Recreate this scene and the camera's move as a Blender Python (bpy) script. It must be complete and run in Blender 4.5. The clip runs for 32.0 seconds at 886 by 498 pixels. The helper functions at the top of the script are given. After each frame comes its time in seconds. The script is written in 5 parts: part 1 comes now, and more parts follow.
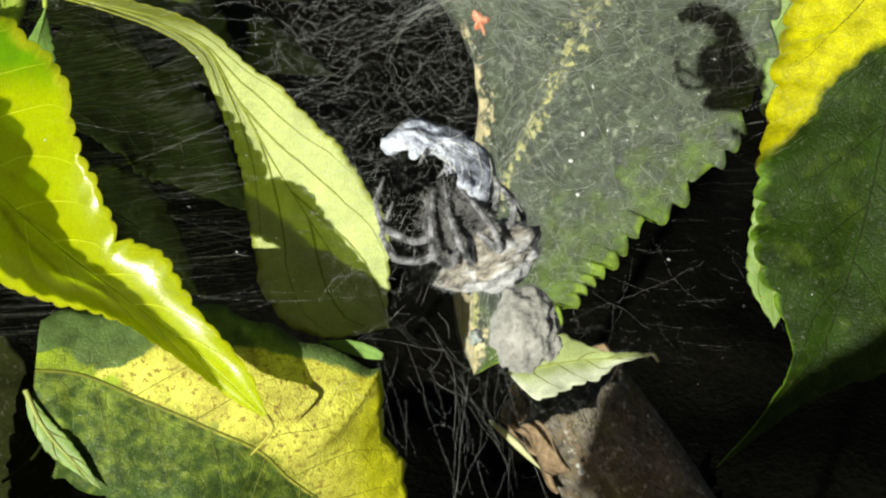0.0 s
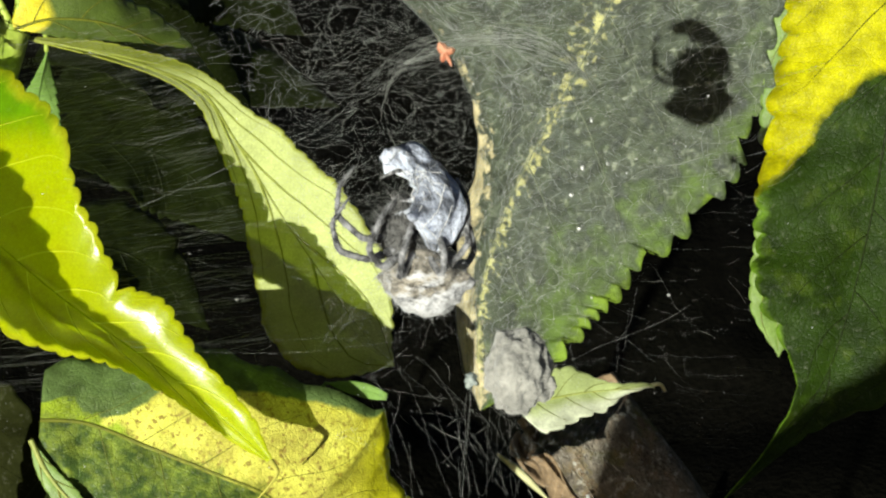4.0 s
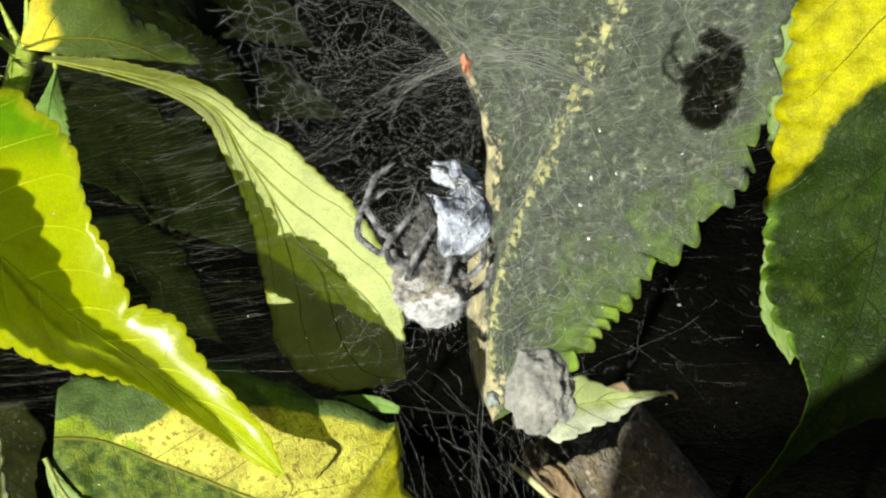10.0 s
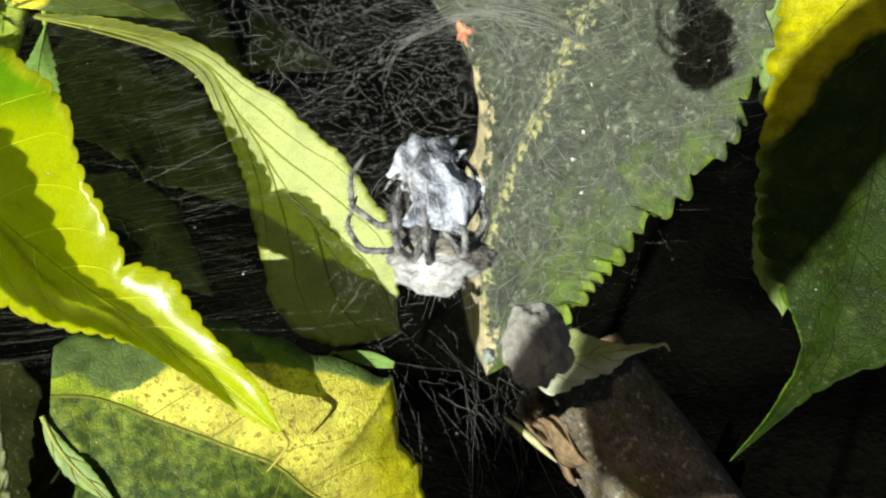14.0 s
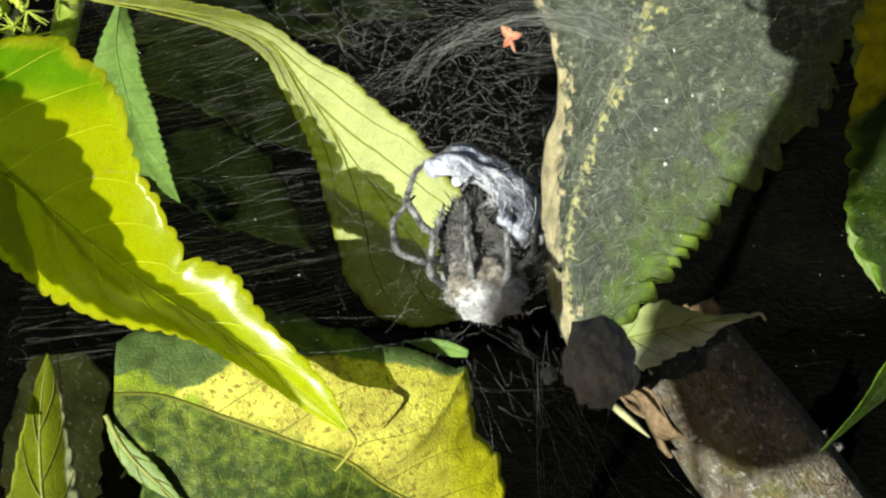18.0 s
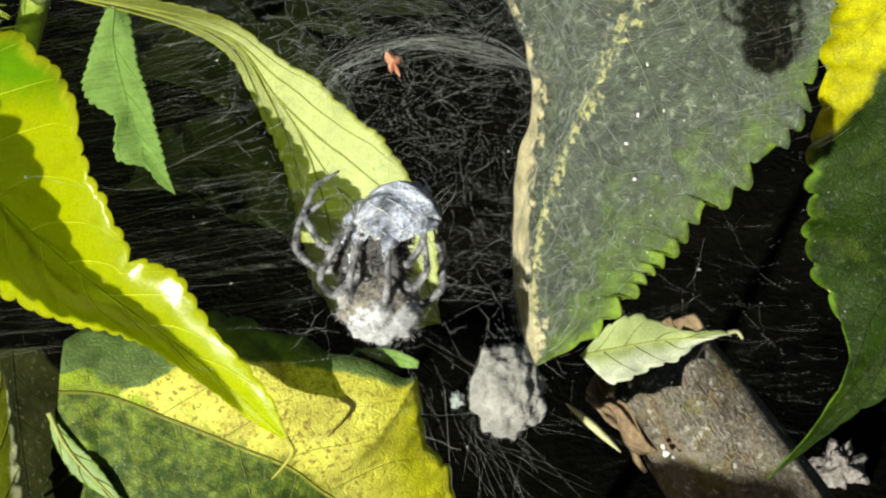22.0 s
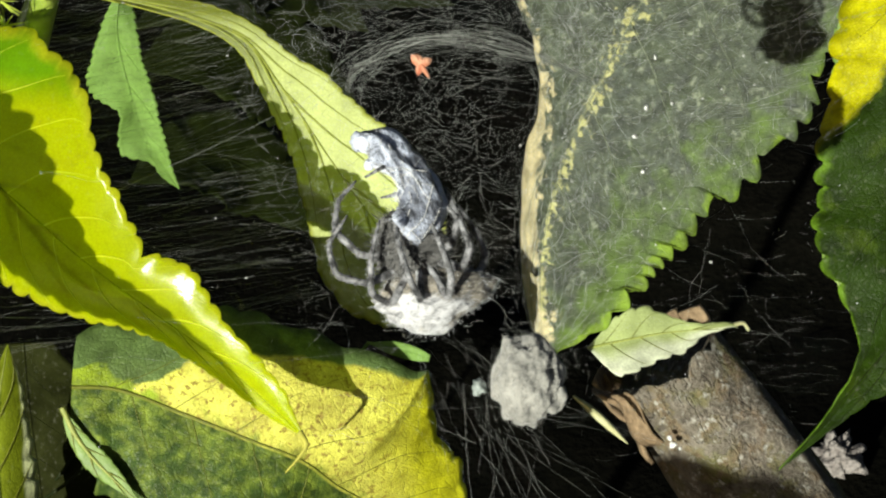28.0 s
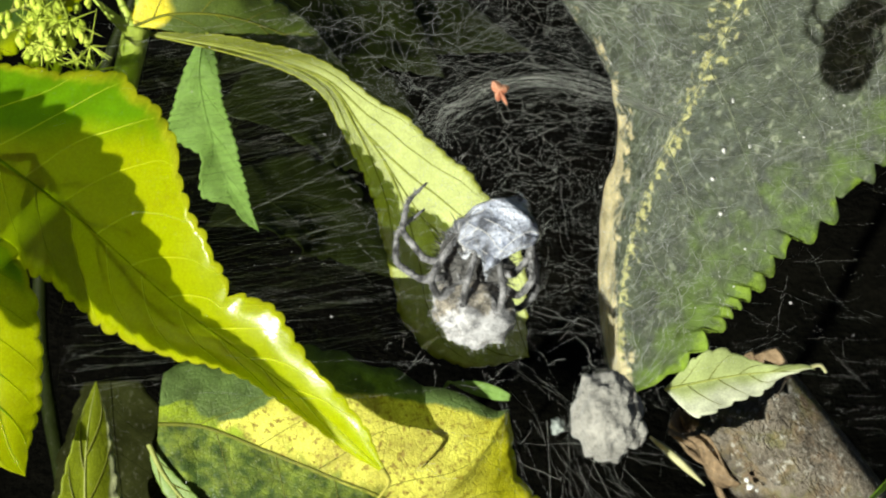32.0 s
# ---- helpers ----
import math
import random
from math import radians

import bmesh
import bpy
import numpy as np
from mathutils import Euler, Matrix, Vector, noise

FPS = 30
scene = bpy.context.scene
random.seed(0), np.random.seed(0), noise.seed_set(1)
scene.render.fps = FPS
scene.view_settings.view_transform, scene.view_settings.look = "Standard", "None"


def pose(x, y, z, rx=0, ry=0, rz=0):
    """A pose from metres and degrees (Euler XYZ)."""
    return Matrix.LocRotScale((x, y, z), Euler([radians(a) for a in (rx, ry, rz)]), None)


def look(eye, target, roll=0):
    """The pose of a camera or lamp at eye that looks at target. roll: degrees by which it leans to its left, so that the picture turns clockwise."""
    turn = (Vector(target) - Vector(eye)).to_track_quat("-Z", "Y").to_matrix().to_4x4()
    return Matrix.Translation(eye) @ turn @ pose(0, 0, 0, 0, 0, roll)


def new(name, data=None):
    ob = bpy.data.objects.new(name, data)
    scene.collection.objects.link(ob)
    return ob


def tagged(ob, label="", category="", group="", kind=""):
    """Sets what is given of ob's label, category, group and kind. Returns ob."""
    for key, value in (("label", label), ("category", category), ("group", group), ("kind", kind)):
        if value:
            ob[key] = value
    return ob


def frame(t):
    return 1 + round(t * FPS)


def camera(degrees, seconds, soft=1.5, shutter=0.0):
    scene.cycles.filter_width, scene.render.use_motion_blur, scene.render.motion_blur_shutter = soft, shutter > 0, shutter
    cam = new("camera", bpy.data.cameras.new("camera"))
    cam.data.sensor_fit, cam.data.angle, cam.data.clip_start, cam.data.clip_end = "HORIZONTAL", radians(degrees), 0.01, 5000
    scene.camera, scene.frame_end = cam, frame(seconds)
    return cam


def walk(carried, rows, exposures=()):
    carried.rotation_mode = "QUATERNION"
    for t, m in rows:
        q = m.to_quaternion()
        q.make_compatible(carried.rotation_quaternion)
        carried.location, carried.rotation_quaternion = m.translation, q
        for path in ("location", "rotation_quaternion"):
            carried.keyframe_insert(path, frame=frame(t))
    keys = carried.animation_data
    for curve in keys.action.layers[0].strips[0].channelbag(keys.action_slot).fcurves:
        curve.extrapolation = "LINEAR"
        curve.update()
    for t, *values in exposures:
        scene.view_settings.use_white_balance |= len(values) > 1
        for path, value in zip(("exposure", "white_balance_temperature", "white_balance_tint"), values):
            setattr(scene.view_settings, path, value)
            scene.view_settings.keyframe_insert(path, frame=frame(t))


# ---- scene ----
cam = camera(27, 32.0, soft=2.3)

# seconds, place in metres, turn in degrees
PATH = [
    (0.0, -0.00295, -0.20769, 0.31679, 59.133, -2.785, -0.102),
    (0.5, -0.00228, -0.20788, 0.31693, 59.201, -2.36, -0.417),
    (1.0, -0.00147, -0.20779, 0.31743, 59.077, -2.265, -0.557),
    (1.5, -0.00123, -0.20828, 0.31792, 59.094, -2.225, -0.544),
    (2.0, -0.00081, -0.2081, 0.31862, 59.341, -1.749, -0.507),
    (2.5, -1e-05, -0.20886, 0.31846, 59.722, -1.571, -0.58),
    (3.0, -0.00045, -0.20851, 0.31808, 59.915, -1.418, -0.36),
    (3.5, -0.00134, -0.20706, 0.31874, 59.826, -1.411, -0.391),
    (5.5, -0.001, -0.20662, 0.31968, 59.224, -0.556, -0.058),
    (6.0, -0.00055, -0.20631, 0.32011, 59.025, -0.325, 0.152),
    (6.5, -0.0011, -0.20645, 0.31971, 59.055, -0.516, 0.078),
    (7.0, -0.00022, -0.20719, 0.31945, 59.095, -0.51, -0.044),
    (7.5, -0.00046, -0.20739, 0.31974, 59.245, -0.3, 0.012),
    (8.0, 0.0, -0.20751, 0.32004, 59.474, -0.235, -0.071),
    (8.5, 1e-05, -0.20752, 0.32013, 59.544, -0.186, -0.059),
    (9.0, 0.0, -0.208, 0.31999, 59.904, -0.041, -0.053),
    (9.5, -0.00062, -0.20721, 0.32018, 59.834, -0.178, -0.18),
    (10.0, -0.0013, -0.20677, 0.32015, 59.874, -0.472, -0.523),
    (10.5, -0.0021, -0.20685, 0.31984, 59.724, -0.618, -0.717),
    (11.0, -0.00336, -0.20542, 0.32057, 59.808, -0.829, -0.997),
    (11.5, -0.00296, -0.20535, 0.32111, 59.779, -0.661, -0.954),
    (12.0, -0.00234, -0.20489, 0.32117, 59.361, -0.337, -0.703),
    (12.5, -0.00029, -0.20539, 0.32329, 60.105, 1.077, 0.263),
    (13.0, -0.00042, -0.20681, 0.32133, 60.842, 0.015, -1.35),
    (13.5, -0.00143, -0.20729, 0.3205, 59.514, -0.325, -1.665),
    (14.0, -0.00189, -0.20685, 0.32094, 58.325, -0.28, -1.052),
    (14.5, -0.00153, -0.2066, 0.32139, 58.2, -0.383, -1.286),
    (16.5, 0.00253, -0.20672, 0.3239, 58.864, 0.596, -0.18),
    (17.0, 0.0024, -0.20284, 0.32304, 58.949, 1.386, 1.006),
    (17.5, 0.0028, -0.19828, 0.32225, 57.195, 2.008, 1.121),
    (18.0, 0.00446, -0.19532, 0.32268, 55.791, 2.796, 1.677),
    (18.5, 0.0115, -0.19237, 0.32279, 54.963, 3.157, 2.976),
    (19.0, 0.01554, -0.19101, 0.323, 54.279, 3.889, 6.106),
    (19.5, 0.01864, -0.18878, 0.32434, 53.746, 4.486, 6.233),
    (20.0, 0.01823, -0.18775, 0.32418, 53.031, 3.786, 5.237),
    (20.5, 0.02042, -0.1875, 0.32614, 53.586, 3.342, 5.077),
    (21.0, 0.01824, -0.18941, 0.32604, 55.011, 2.989, 6.99),
    (21.5, 0.01747, -0.19014, 0.32436, 55.101, 2.383, 4.941),
    (22.0, 0.01692, -0.1916, 0.32343, 55.467, 2.185, 4.586),
    (22.5, 0.01586, -0.19066, 0.3239, 55.528, 2.146, 4.427),
    (23.0, 0.01604, -0.19054, 0.32419, 55.332, 2.225, 4.603),
    (23.5, 0.01604, -0.19054, 0.32511, 56.217, 2.411, 4.532),
    (24.0, 0.01558, -0.19092, 0.32499, 56.753, 2.511, 4.54),
    (24.5, 0.01512, -0.19098, 0.32417, 56.528, 2.246, 4.331),
    (25.0, 0.01483, -0.19106, 0.32373, 56.253, 2.195, 4.249),
    (25.5, 0.01487, -0.19109, 0.32388, 55.694, 2.012, 4.162),
    (26.0, 0.01506, -0.19141, 0.3241, 55.109, 2.159, 4.124),
    (26.5, 0.01511, -0.19067, 0.32452, 55.024, 2.387, 4.287),
    (28.5, 0.01483, -0.19305, 0.32401, 55.245, 2.223, 4.225),
    (29.0, 0.01552, -0.19368, 0.32419, 55.205, 2.326, 4.432),
    (29.5, 0.01585, -0.19425, 0.32427, 55.535, 2.623, 4.817),
    (30.0, 0.01508, -0.19434, 0.32421, 55.842, 2.852, 5.242),
    (30.5, 0.0143, -0.19425, 0.32406, 55.99, 2.996, 5.457),
    (31.0, 0.01375, -0.19422, 0.32387, 56.252, 3.008, 5.585),
    (31.5, 0.01352, -0.19463, 0.32436, 56.41, 3.176, 5.857),
    (32.0, 0.01372, -0.19499, 0.32525, 56.71, 3.314, 6.059),
]
walk(cam, [(r[0], pose(*r[1:])) for r in PATH], exposures=[(0.0, 0.47), (18.4, 0.48), (19.0, 0.70), (20.0, 0.62), (21.5, 0.48), (32.0, 0.46)])

# ---- light ----
SUN_WAY = Vector((0.388, 0.9735, -0.294)).normalized()
world = bpy.data.worlds.new("sky")
scene.world = world
world.use_nodes = True
sky = world.node_tree.nodes.new("ShaderNodeTexSky")
sky.sky_type, sky.sun_disc = "NISHITA", False
sky.air_density, sky.dust_density, sky.ozone_density = 0.9, 2.0, 0.6
sky.sun_elevation = math.asin(-SUN_WAY.z)
sky.sun_rotation = math.atan2(-SUN_WAY.x, -SUN_WAY.y)
back = world.node_tree.nodes["Background"]
back.inputs["Strength"].default_value = 0.022
world.node_tree.links.new(sky.outputs[0], back.inputs["Color"])

sun = new("sun", bpy.data.lights.new("sun", "SUN"))
sun.data.energy, sun.data.angle, sun.data.color = 5.0, radians(0.45), (0.98, 0.99, 0.86)
sun.matrix_world = look((0, 0, 3), Vector((0, 0, 3)) + SUN_WAY)

# ---- the shrub's own frame: centimetres to the right, down and away ----
TILT = radians(30)
FRAME = Matrix.Translation((0, -0.208, 0.32)) @ Matrix((
    (1, 0, 0, 0), (0, -math.sin(TILT), math.cos(TILT), 0), (0, -math.cos(TILT), -math.sin(TILT), 0), (0, 0, 0, 1)))
AXES, ORIGIN = np.array(FRAME.to_3x3()), np.array(FRAME.translation)
GROUND = -0.09


def placed(points):
    """Frame centimetres to world metres."""
    return np.asarray(points, float) * 0.01 @ AXES.T + ORIGIN


# ---- materials ----
class Nodes:
    """A short way to wire a node material."""

    def __init__(self, name):
        self.mat = bpy.data.materials.new(name)
        self.mat.use_nodes = True
        self.tree = self.mat.node_tree
        self.bsdf = self.tree.nodes["Principled BSDF"]
        self.out = self.tree.nodes["Material Output"]

    def add(self, kind, values=()):
        node = self.tree.nodes.new("ShaderNode" + kind)
        for key, value in dict(values).items():
            if isinstance(value, bpy.types.NodeSocket):
                self.tree.links.new(value, node.inputs[key])
            else:
                node.inputs[key].default_value = value
        return node

    def math(self, kind, a, b=0.0, clamp=False):
        node = self.add("Math", {0: a, 1: b})
        node.operation, node.use_clamp = kind, clamp
        return node.outputs[0]

    def noise(self, scale, detail=3.0, rough=0.55, vector=None):
        if vector is None:
            vector = self.coords()
        return self.add("TexNoise", {"Vector": vector, "Scale": scale, "Detail": detail, "Roughness": rough}).outputs["Fac"]

    def coords(self):
        return self.add("TexCoord").outputs["Object"]

    def mix(self, fac, a, b, kind="MIX"):
        node = self.add("Mix")
        node.data_type, node.blend_type = "RGBA", kind
        for key, value in ((0, fac), (6, a), (7, b)):
            if isinstance(value, bpy.types.NodeSocket):
                self.tree.links.new(value, node.inputs[key])
            else:
                node.inputs[key].default_value = (*value, 1) if isinstance(value, tuple) else value
        return node.outputs[2]

    def ramp(self, value, low, high):
        return self.add("MapRange", {"Value": value, "From Min": low, "From Max": high}).outputs[0]

    def set(self, **values):
        for key, value in values.items():
            socket = self.bsdf.inputs[key.replace("_", " ")]
            if isinstance(value, bpy.types.NodeSocket):
                self.tree.links.new(value, socket)
            else:
                socket.default_value = (*value, 1) if isinstance(value, tuple) else value

    def bump(self, height, strength, distance):
        node = self.add("Bump", {"Height": height, "Strength": strength, "Distance": distance})
        self.tree.links.new(node.outputs[0], self.bsdf.inputs["Normal"])
        return node.outputs[0]


def leaf_material(name, base, layers=(), spots=None, rough=0.42, glow=0.25, through_tint=(0.5, 0.55, 0.02), film=0.0, relief=0.3, mottle=(0.72, 1.2), gloss=0.5, netting=0.07, clear=0.0):
    """Leaf skin. layers: (colour, (along, across, edge, start), noise amount, noise scale, softness); across runs from -1 to 1."""
    n = Nodes(name)
    co = n.coords()
    uv = n.add("SeparateXYZ", {0: n.add("UVMap").outputs[0]})
    u = uv.outputs[0]
    v = n.math("MULTIPLY_ADD", uv.outputs[1], 2.0)
    v.node.inputs[2].default_value = -1.0
    e = n.math("ABSOLUTE", v)
    colour = n.mix(n.ramp(n.noise(260, 3), 0.3, 0.7), tuple(c * mottle[0] for c in base), tuple(min(1, c * mottle[1]) for c in base))
    if film:
        colour = n.mix(n.ramp(n.noise(800, 6, 0.75), 0.55, 0.66), colour, (0.29, 0.325, 0.22))
        colour = n.mix(n.ramp(n.noise(520, 6, 0.75), 0.52, 0.36), colour, tuple(c * 0.35 for c in base))
        dust = n.ramp(n.noise(900, 8, 0.85), 0.45, 0.60)
        patchy = n.ramp(n.noise(60, 3), 0.2, 0.75)
        wide = n.math("MULTIPLY", n.math("ADD", n.math("MULTIPLY", dust, 0.8), 0.2), n.math("MULTIPLY", n.math("ADD", n.math("MULTIPLY", patchy, 0.6), 0.4), film))
        colour = n.mix(wide, colour, (0.31, 0.355, 0.345))
    def spotted(below):
        tint, low, scale = spots[:3]
        return n.mix(n.ramp(n.noise(scale, 5, 0.65), low, low + 0.07), below, tint)

    early = spots and len(spots) > 3
    if early:
        colour = spotted(colour)
    for tint, (cu, cv, ce, c0), amount, scale, soft in layers:
        total = n.math("ADD", n.math("ADD", n.math("MULTIPLY", u, cu), n.math("MULTIPLY", v, cv)), n.math("ADD", n.math("MULTIPLY", e, ce), c0))
        total = n.math("ADD", total, n.math("MULTIPLY", n.math("SUBTRACT", n.noise(scale, 4, 0.6), 0.5), amount))
        patch = n.mix(n.ramp(n.noise(420, 4), 0.3, 0.7), tuple(c * mottle[0] for c in tint), tuple(min(1, c * mottle[1]) for c in tint))
        colour = n.mix(n.ramp(total, -soft, soft), colour, patch)
    if spots and not early:
        colour = spotted(colour)
    # fine darker net of veinlets
    web_of_veins = n.add("TexVoronoi", {"Vector": co, "Scale": 2600.0})
    web_of_veins.feature = "DISTANCE_TO_EDGE"
    cells = web_of_veins.outputs["Distance"]
    net = n.ramp(cells, 0.0, 0.2)
    colour = n.mix(n.math("MULTIPLY", n.math("SUBTRACT", 1.0, net), 0.34), colour, n.mix(0.55, colour, (0.0, 0.0, 0.0)))
    # coarser net of side veins, bent by noise
    bent = n.add("VectorMath", {0: co, 1: n.mix(1.0, (0.0, 0.0, 0.0), n.add("TexNoise", {"Vector": co, "Scale": 300.0, "Detail": 2.0}).outputs["Color"])})
    bent.operation = "MULTIPLY_ADD"
    n.tree.links.new(bent.inputs[1].links[0].from_socket, bent.inputs[0])
    n.tree.links.remove(bent.inputs[1].links[0])
    bent.inputs[1].default_value = (0.0012, 0.0012, 0.0012)
    n.tree.links.new(co, bent.inputs[2])
    coarse = n.add("TexVoronoi", {"Vector": bent.outputs[0], "Scale": 620.0})
    coarse.feature = "DISTANCE_TO_EDGE"
    lines = n.ramp(coarse.outputs["Distance"], 0.0, 0.09)
    colour = n.mix(n.math("MULTIPLY", n.math("SUBTRACT", 1.0, lines), netting), colour, n.mix(0.55, colour, (0.0, 0.0, 0.0)))
    # grain of the skin, fine and coarse
    colour = n.mix(n.ramp(n.noise(2600, 4, 0.7), 0.35, 0.65), n.mix(0.13, colour, (0.0, 0.0, 0.0)), colour)
    colour = n.mix(n.math("MULTIPLY", n.ramp(n.noise(1500, 5, 0.7), 0.58, 0.70), 0.07), colour, (0.8, 0.8, 0.6))
    n.set(Base_Color=colour, Roughness=n.math("MULTIPLY_ADD", n.noise(300, 2), 0.25), Specular_IOR_Level=gloss)
    n.bsdf.inputs["Roughness"].links[0].from_node.inputs[2].default_value = rough - 0.12
    height = n.math("ADD", n.math("ADD", n.math("MULTIPLY", net, 0.12), n.math("MULTIPLY", lines, 0.14)), n.math("MULTIPLY", n.noise(220, 5), 0.9))
    normal = n.bump(height, relief, 0.0004)
    leaky = n.add("BsdfTranslucent", {"Color": n.mix(0.6, colour, through_tint, "MIX"), "Normal": normal})
    both = n.add("MixShader", {0: glow, 1: n.bsdf.outputs[0], 2: leaky.outputs[0]})
    if clear:
        # thin yellow tissue lets a little of the sun straight through
        both = n.add("MixShader", {0: clear, 1: both.outputs[0], 2: n.add("BsdfTransparent", {"Color": (0.88, 1.0, 0.03, 1)}).outputs[0]})
    n.tree.links.new(both.outputs[0], n.out.inputs["Surface"])
    return n.mat


def plain_material(name, low, high, scale, rough=0.8, relief=0.4, depth=0.0005, fine=4.0, sheen=0.0, gloss=0.3):
    n = Nodes(name)
    grain = n.noise(scale, 6, 0.65)
    colour = n.mix(n.ramp(n.math("ADD", n.math("MULTIPLY", grain, 0.6), n.math("MULTIPLY", n.noise(scale * fine, 4), 0.4)), 0.33, 0.67), low, high)
    n.set(Base_Color=colour, Roughness=rough, Sheen_Weight=sheen, Specular_IOR_Level=gloss)
    n.bump(n.math("ADD", grain, n.noise(scale * fine, 3)), relief, depth)
    return n.mat


YELLOW = (0.68, 0.77, 0.002)
m_yellow = leaf_material("yellow_leaf_skin", YELLOW, [((0.56, 0.60, 0.003), (0, 0, 0, -0.12), 1.8, 260, 0.25), ((0.22, 0.48, 0.006), (-6.0, -2.2, 0, 0.5), 0.6, 90, 0.3), ((0.80, 0.82, 0.03), (0, 0, 1.0, -0.93), 0.2, 300, 0.05)],
                         spots=((0.40, 0.36, 0.02), 0.68, 700), rough=0.19, gloss=0.36, glow=0.42, relief=0.05, through_tint=(0.6, 0.58, 0.005), mottle=(0.85, 1.12), clear=0.35)
m_bottom = leaf_material("half_yellow_leaf_skin", (0.80, 0.72, 0.12), [
    ((0.64, 0.62, 0.02), (3.0, -1.0, 0, -2.6), 1.2, 110, 0.4), ((0.14, 0.21, 0.06), (-6.0, -1.5, 0, 0.52), 0.7, 220, 0.04), ((0.34, 0.45, 0.03), (-9.0, 3.0, 0, 1.45), 2.6, 300, 0.15),
    ((0.13, 0.20, 0.06), (-9.0, -9.0, 0, -3.3), 1.2, 220, 0.15),
    ((0.058, 0.100, 0.021), (0, 16.0, 0, -0.3), 0.25, 160, 0.1), ((0.24, 0.31, 0.04), (-0.6, 4.0, -5.2, 0.15), 6.5, 760, 1.0), ((0.10, 0.20, 0.025), (2.5, 3.0, 0, -4.0), 1.8, 200, 0.4)],
    spots=((0.33, 0.24, 0.05), 0.54, 1400, 0), rough=0.42, gloss=0.14, relief=0.75, glow=0.08, mottle=(0.6, 1.35), netting=0.02, clear=0.11)
m_pale = leaf_material("pale_leaf_underside", (0.60, 0.67, 0.25), [((0.17, 0.20, 0.02), (-4.5, -0.4, 0, 1.25), 0.3, 90, 0.25), ((0.44, 0.48, 0.06), (0, 0, 1, -0.95), 0.15, 300, 0.04)], rough=0.55, gloss=0.2, relief=0.6, mottle=(0.82, 1.1), glow=0.2)
m_big = leaf_material("silk_covered_dark_leaf_skin", (0.044, 0.056, 0.030), [
    ((0.085, 0.14, 0.02), (1.3, -0.55, 0.4, -1.66), 1.8, 300, 0.3), ((0.44, 0.43, 0.18), (1.0, 0, -16.0, -0.45), 8.5, 1000, 0.4),
    ((0.60, 0.52, 0.30), (30.0, 10.0, 0, -28.0), 14.0, 700, 0.9), ((0.16, 0.25, 0.02), (1.2, -3.0, 0, -3.74), 1.6, 320, 0.1)],
    rough=0.6, film=0.22, glow=0.06, gloss=0.3, relief=0.7, mottle=(0.5, 1.5))
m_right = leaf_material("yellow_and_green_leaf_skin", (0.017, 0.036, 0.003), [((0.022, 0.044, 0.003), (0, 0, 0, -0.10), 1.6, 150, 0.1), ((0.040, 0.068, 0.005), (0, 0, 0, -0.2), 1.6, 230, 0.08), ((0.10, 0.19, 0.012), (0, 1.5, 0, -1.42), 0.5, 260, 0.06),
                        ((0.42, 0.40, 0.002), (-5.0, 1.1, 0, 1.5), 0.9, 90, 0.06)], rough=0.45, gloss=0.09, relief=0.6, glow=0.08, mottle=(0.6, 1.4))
m_strip = leaf_material("light_green_leaf_skin", (0.24, 0.37, 0.07), [((0.13, 0.24, 0.04), (0, 0, 0, -0.06), 0.9, 120, 0.1)], rough=0.5)
m_jag = leaf_material("mid_green_leaf_skin", (0.17, 0.30, 0.06), [((0.20, 0.34, 0.08), (0, 0, 0, 0.0), 0.9, 90, 0.2)], rough=0.55, gloss=0.1, glow=0.1)
m_bud = plain_material("yellow_green_bud", (0.34, 0.46, 0.03), (0.66, 0.74, 0.12), 300, 0.7)
# pale layer paints the sun on one margin, olive base the shaded rest
m_low = leaf_material("olive_skin_lit_margin", (0.22, 0.27, 0.012), [((0.74, 0.78, 0.42), (-1.2, 1.8, 0, -0.55), 0.5, 130, 0.07)], rough=0.45, gloss=0.2, glow=0.12)
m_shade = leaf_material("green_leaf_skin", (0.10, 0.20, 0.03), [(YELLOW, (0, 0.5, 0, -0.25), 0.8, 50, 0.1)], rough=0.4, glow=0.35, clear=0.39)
m_caster = leaf_material("shade_caster_skin", (0.06, 0.13, 0.03), (), rough=0.5, glow=0.1)
# near-black green that holds the shade behind the web
m_dim = leaf_material("dimmed_green_leaf_skin", (0.013, 0.020, 0.002), (), rough=0.6, gloss=0.15, glow=0.05)
# olive leaf with the shadow it lies in put into its colour
m_olive_shadow = leaf_material("olive_skin_in_shadow", (0.014, 0.016, 0.005), [((0.028, 0.032, 0.010), (0, 0, 0, -0.05), 1.6, 300, 0.3)], rough=0.9, gloss=0.0, glow=0.05)
m_upper = leaf_material("green_yellow_leaf_skin", (0.10, 0.15, 0.02), [((0.80, 0.68, 0.02), (-5.0, -0.3, -0.2, 0.75), 0.9, 110, 0.12)], spots=((0.12, 0.12, 0.03), 0.66, 500), rough=0.5, glow=0.1)
m_pale_tip = plain_material("dry_yellow_tip", (0.30, 0.28, 0.04), (0.52, 0.48, 0.08), 300, 0.6)
m_rib = plain_material("leaf_rib", (0.20, 0.24, 0.05), (0.36, 0.38, 0.10), 400, 0.5, 0.2)
m_rib_dark = plain_material("dark_leaf_vein", (0.10, 0.115, 0.012), (0.18, 0.19, 0.02), 400, 0.5, 0.2)
m_vein_olive = plain_material("olive_leaf_vein", (0.18, 0.21, 0.03), (0.30, 0.33, 0.06), 400, 0.5, 0.2)
m_dusty = plain_material("dusty_leaf_rib", (0.07, 0.085, 0.04), (0.26, 0.29, 0.20), 700, 0.7, 0.5)
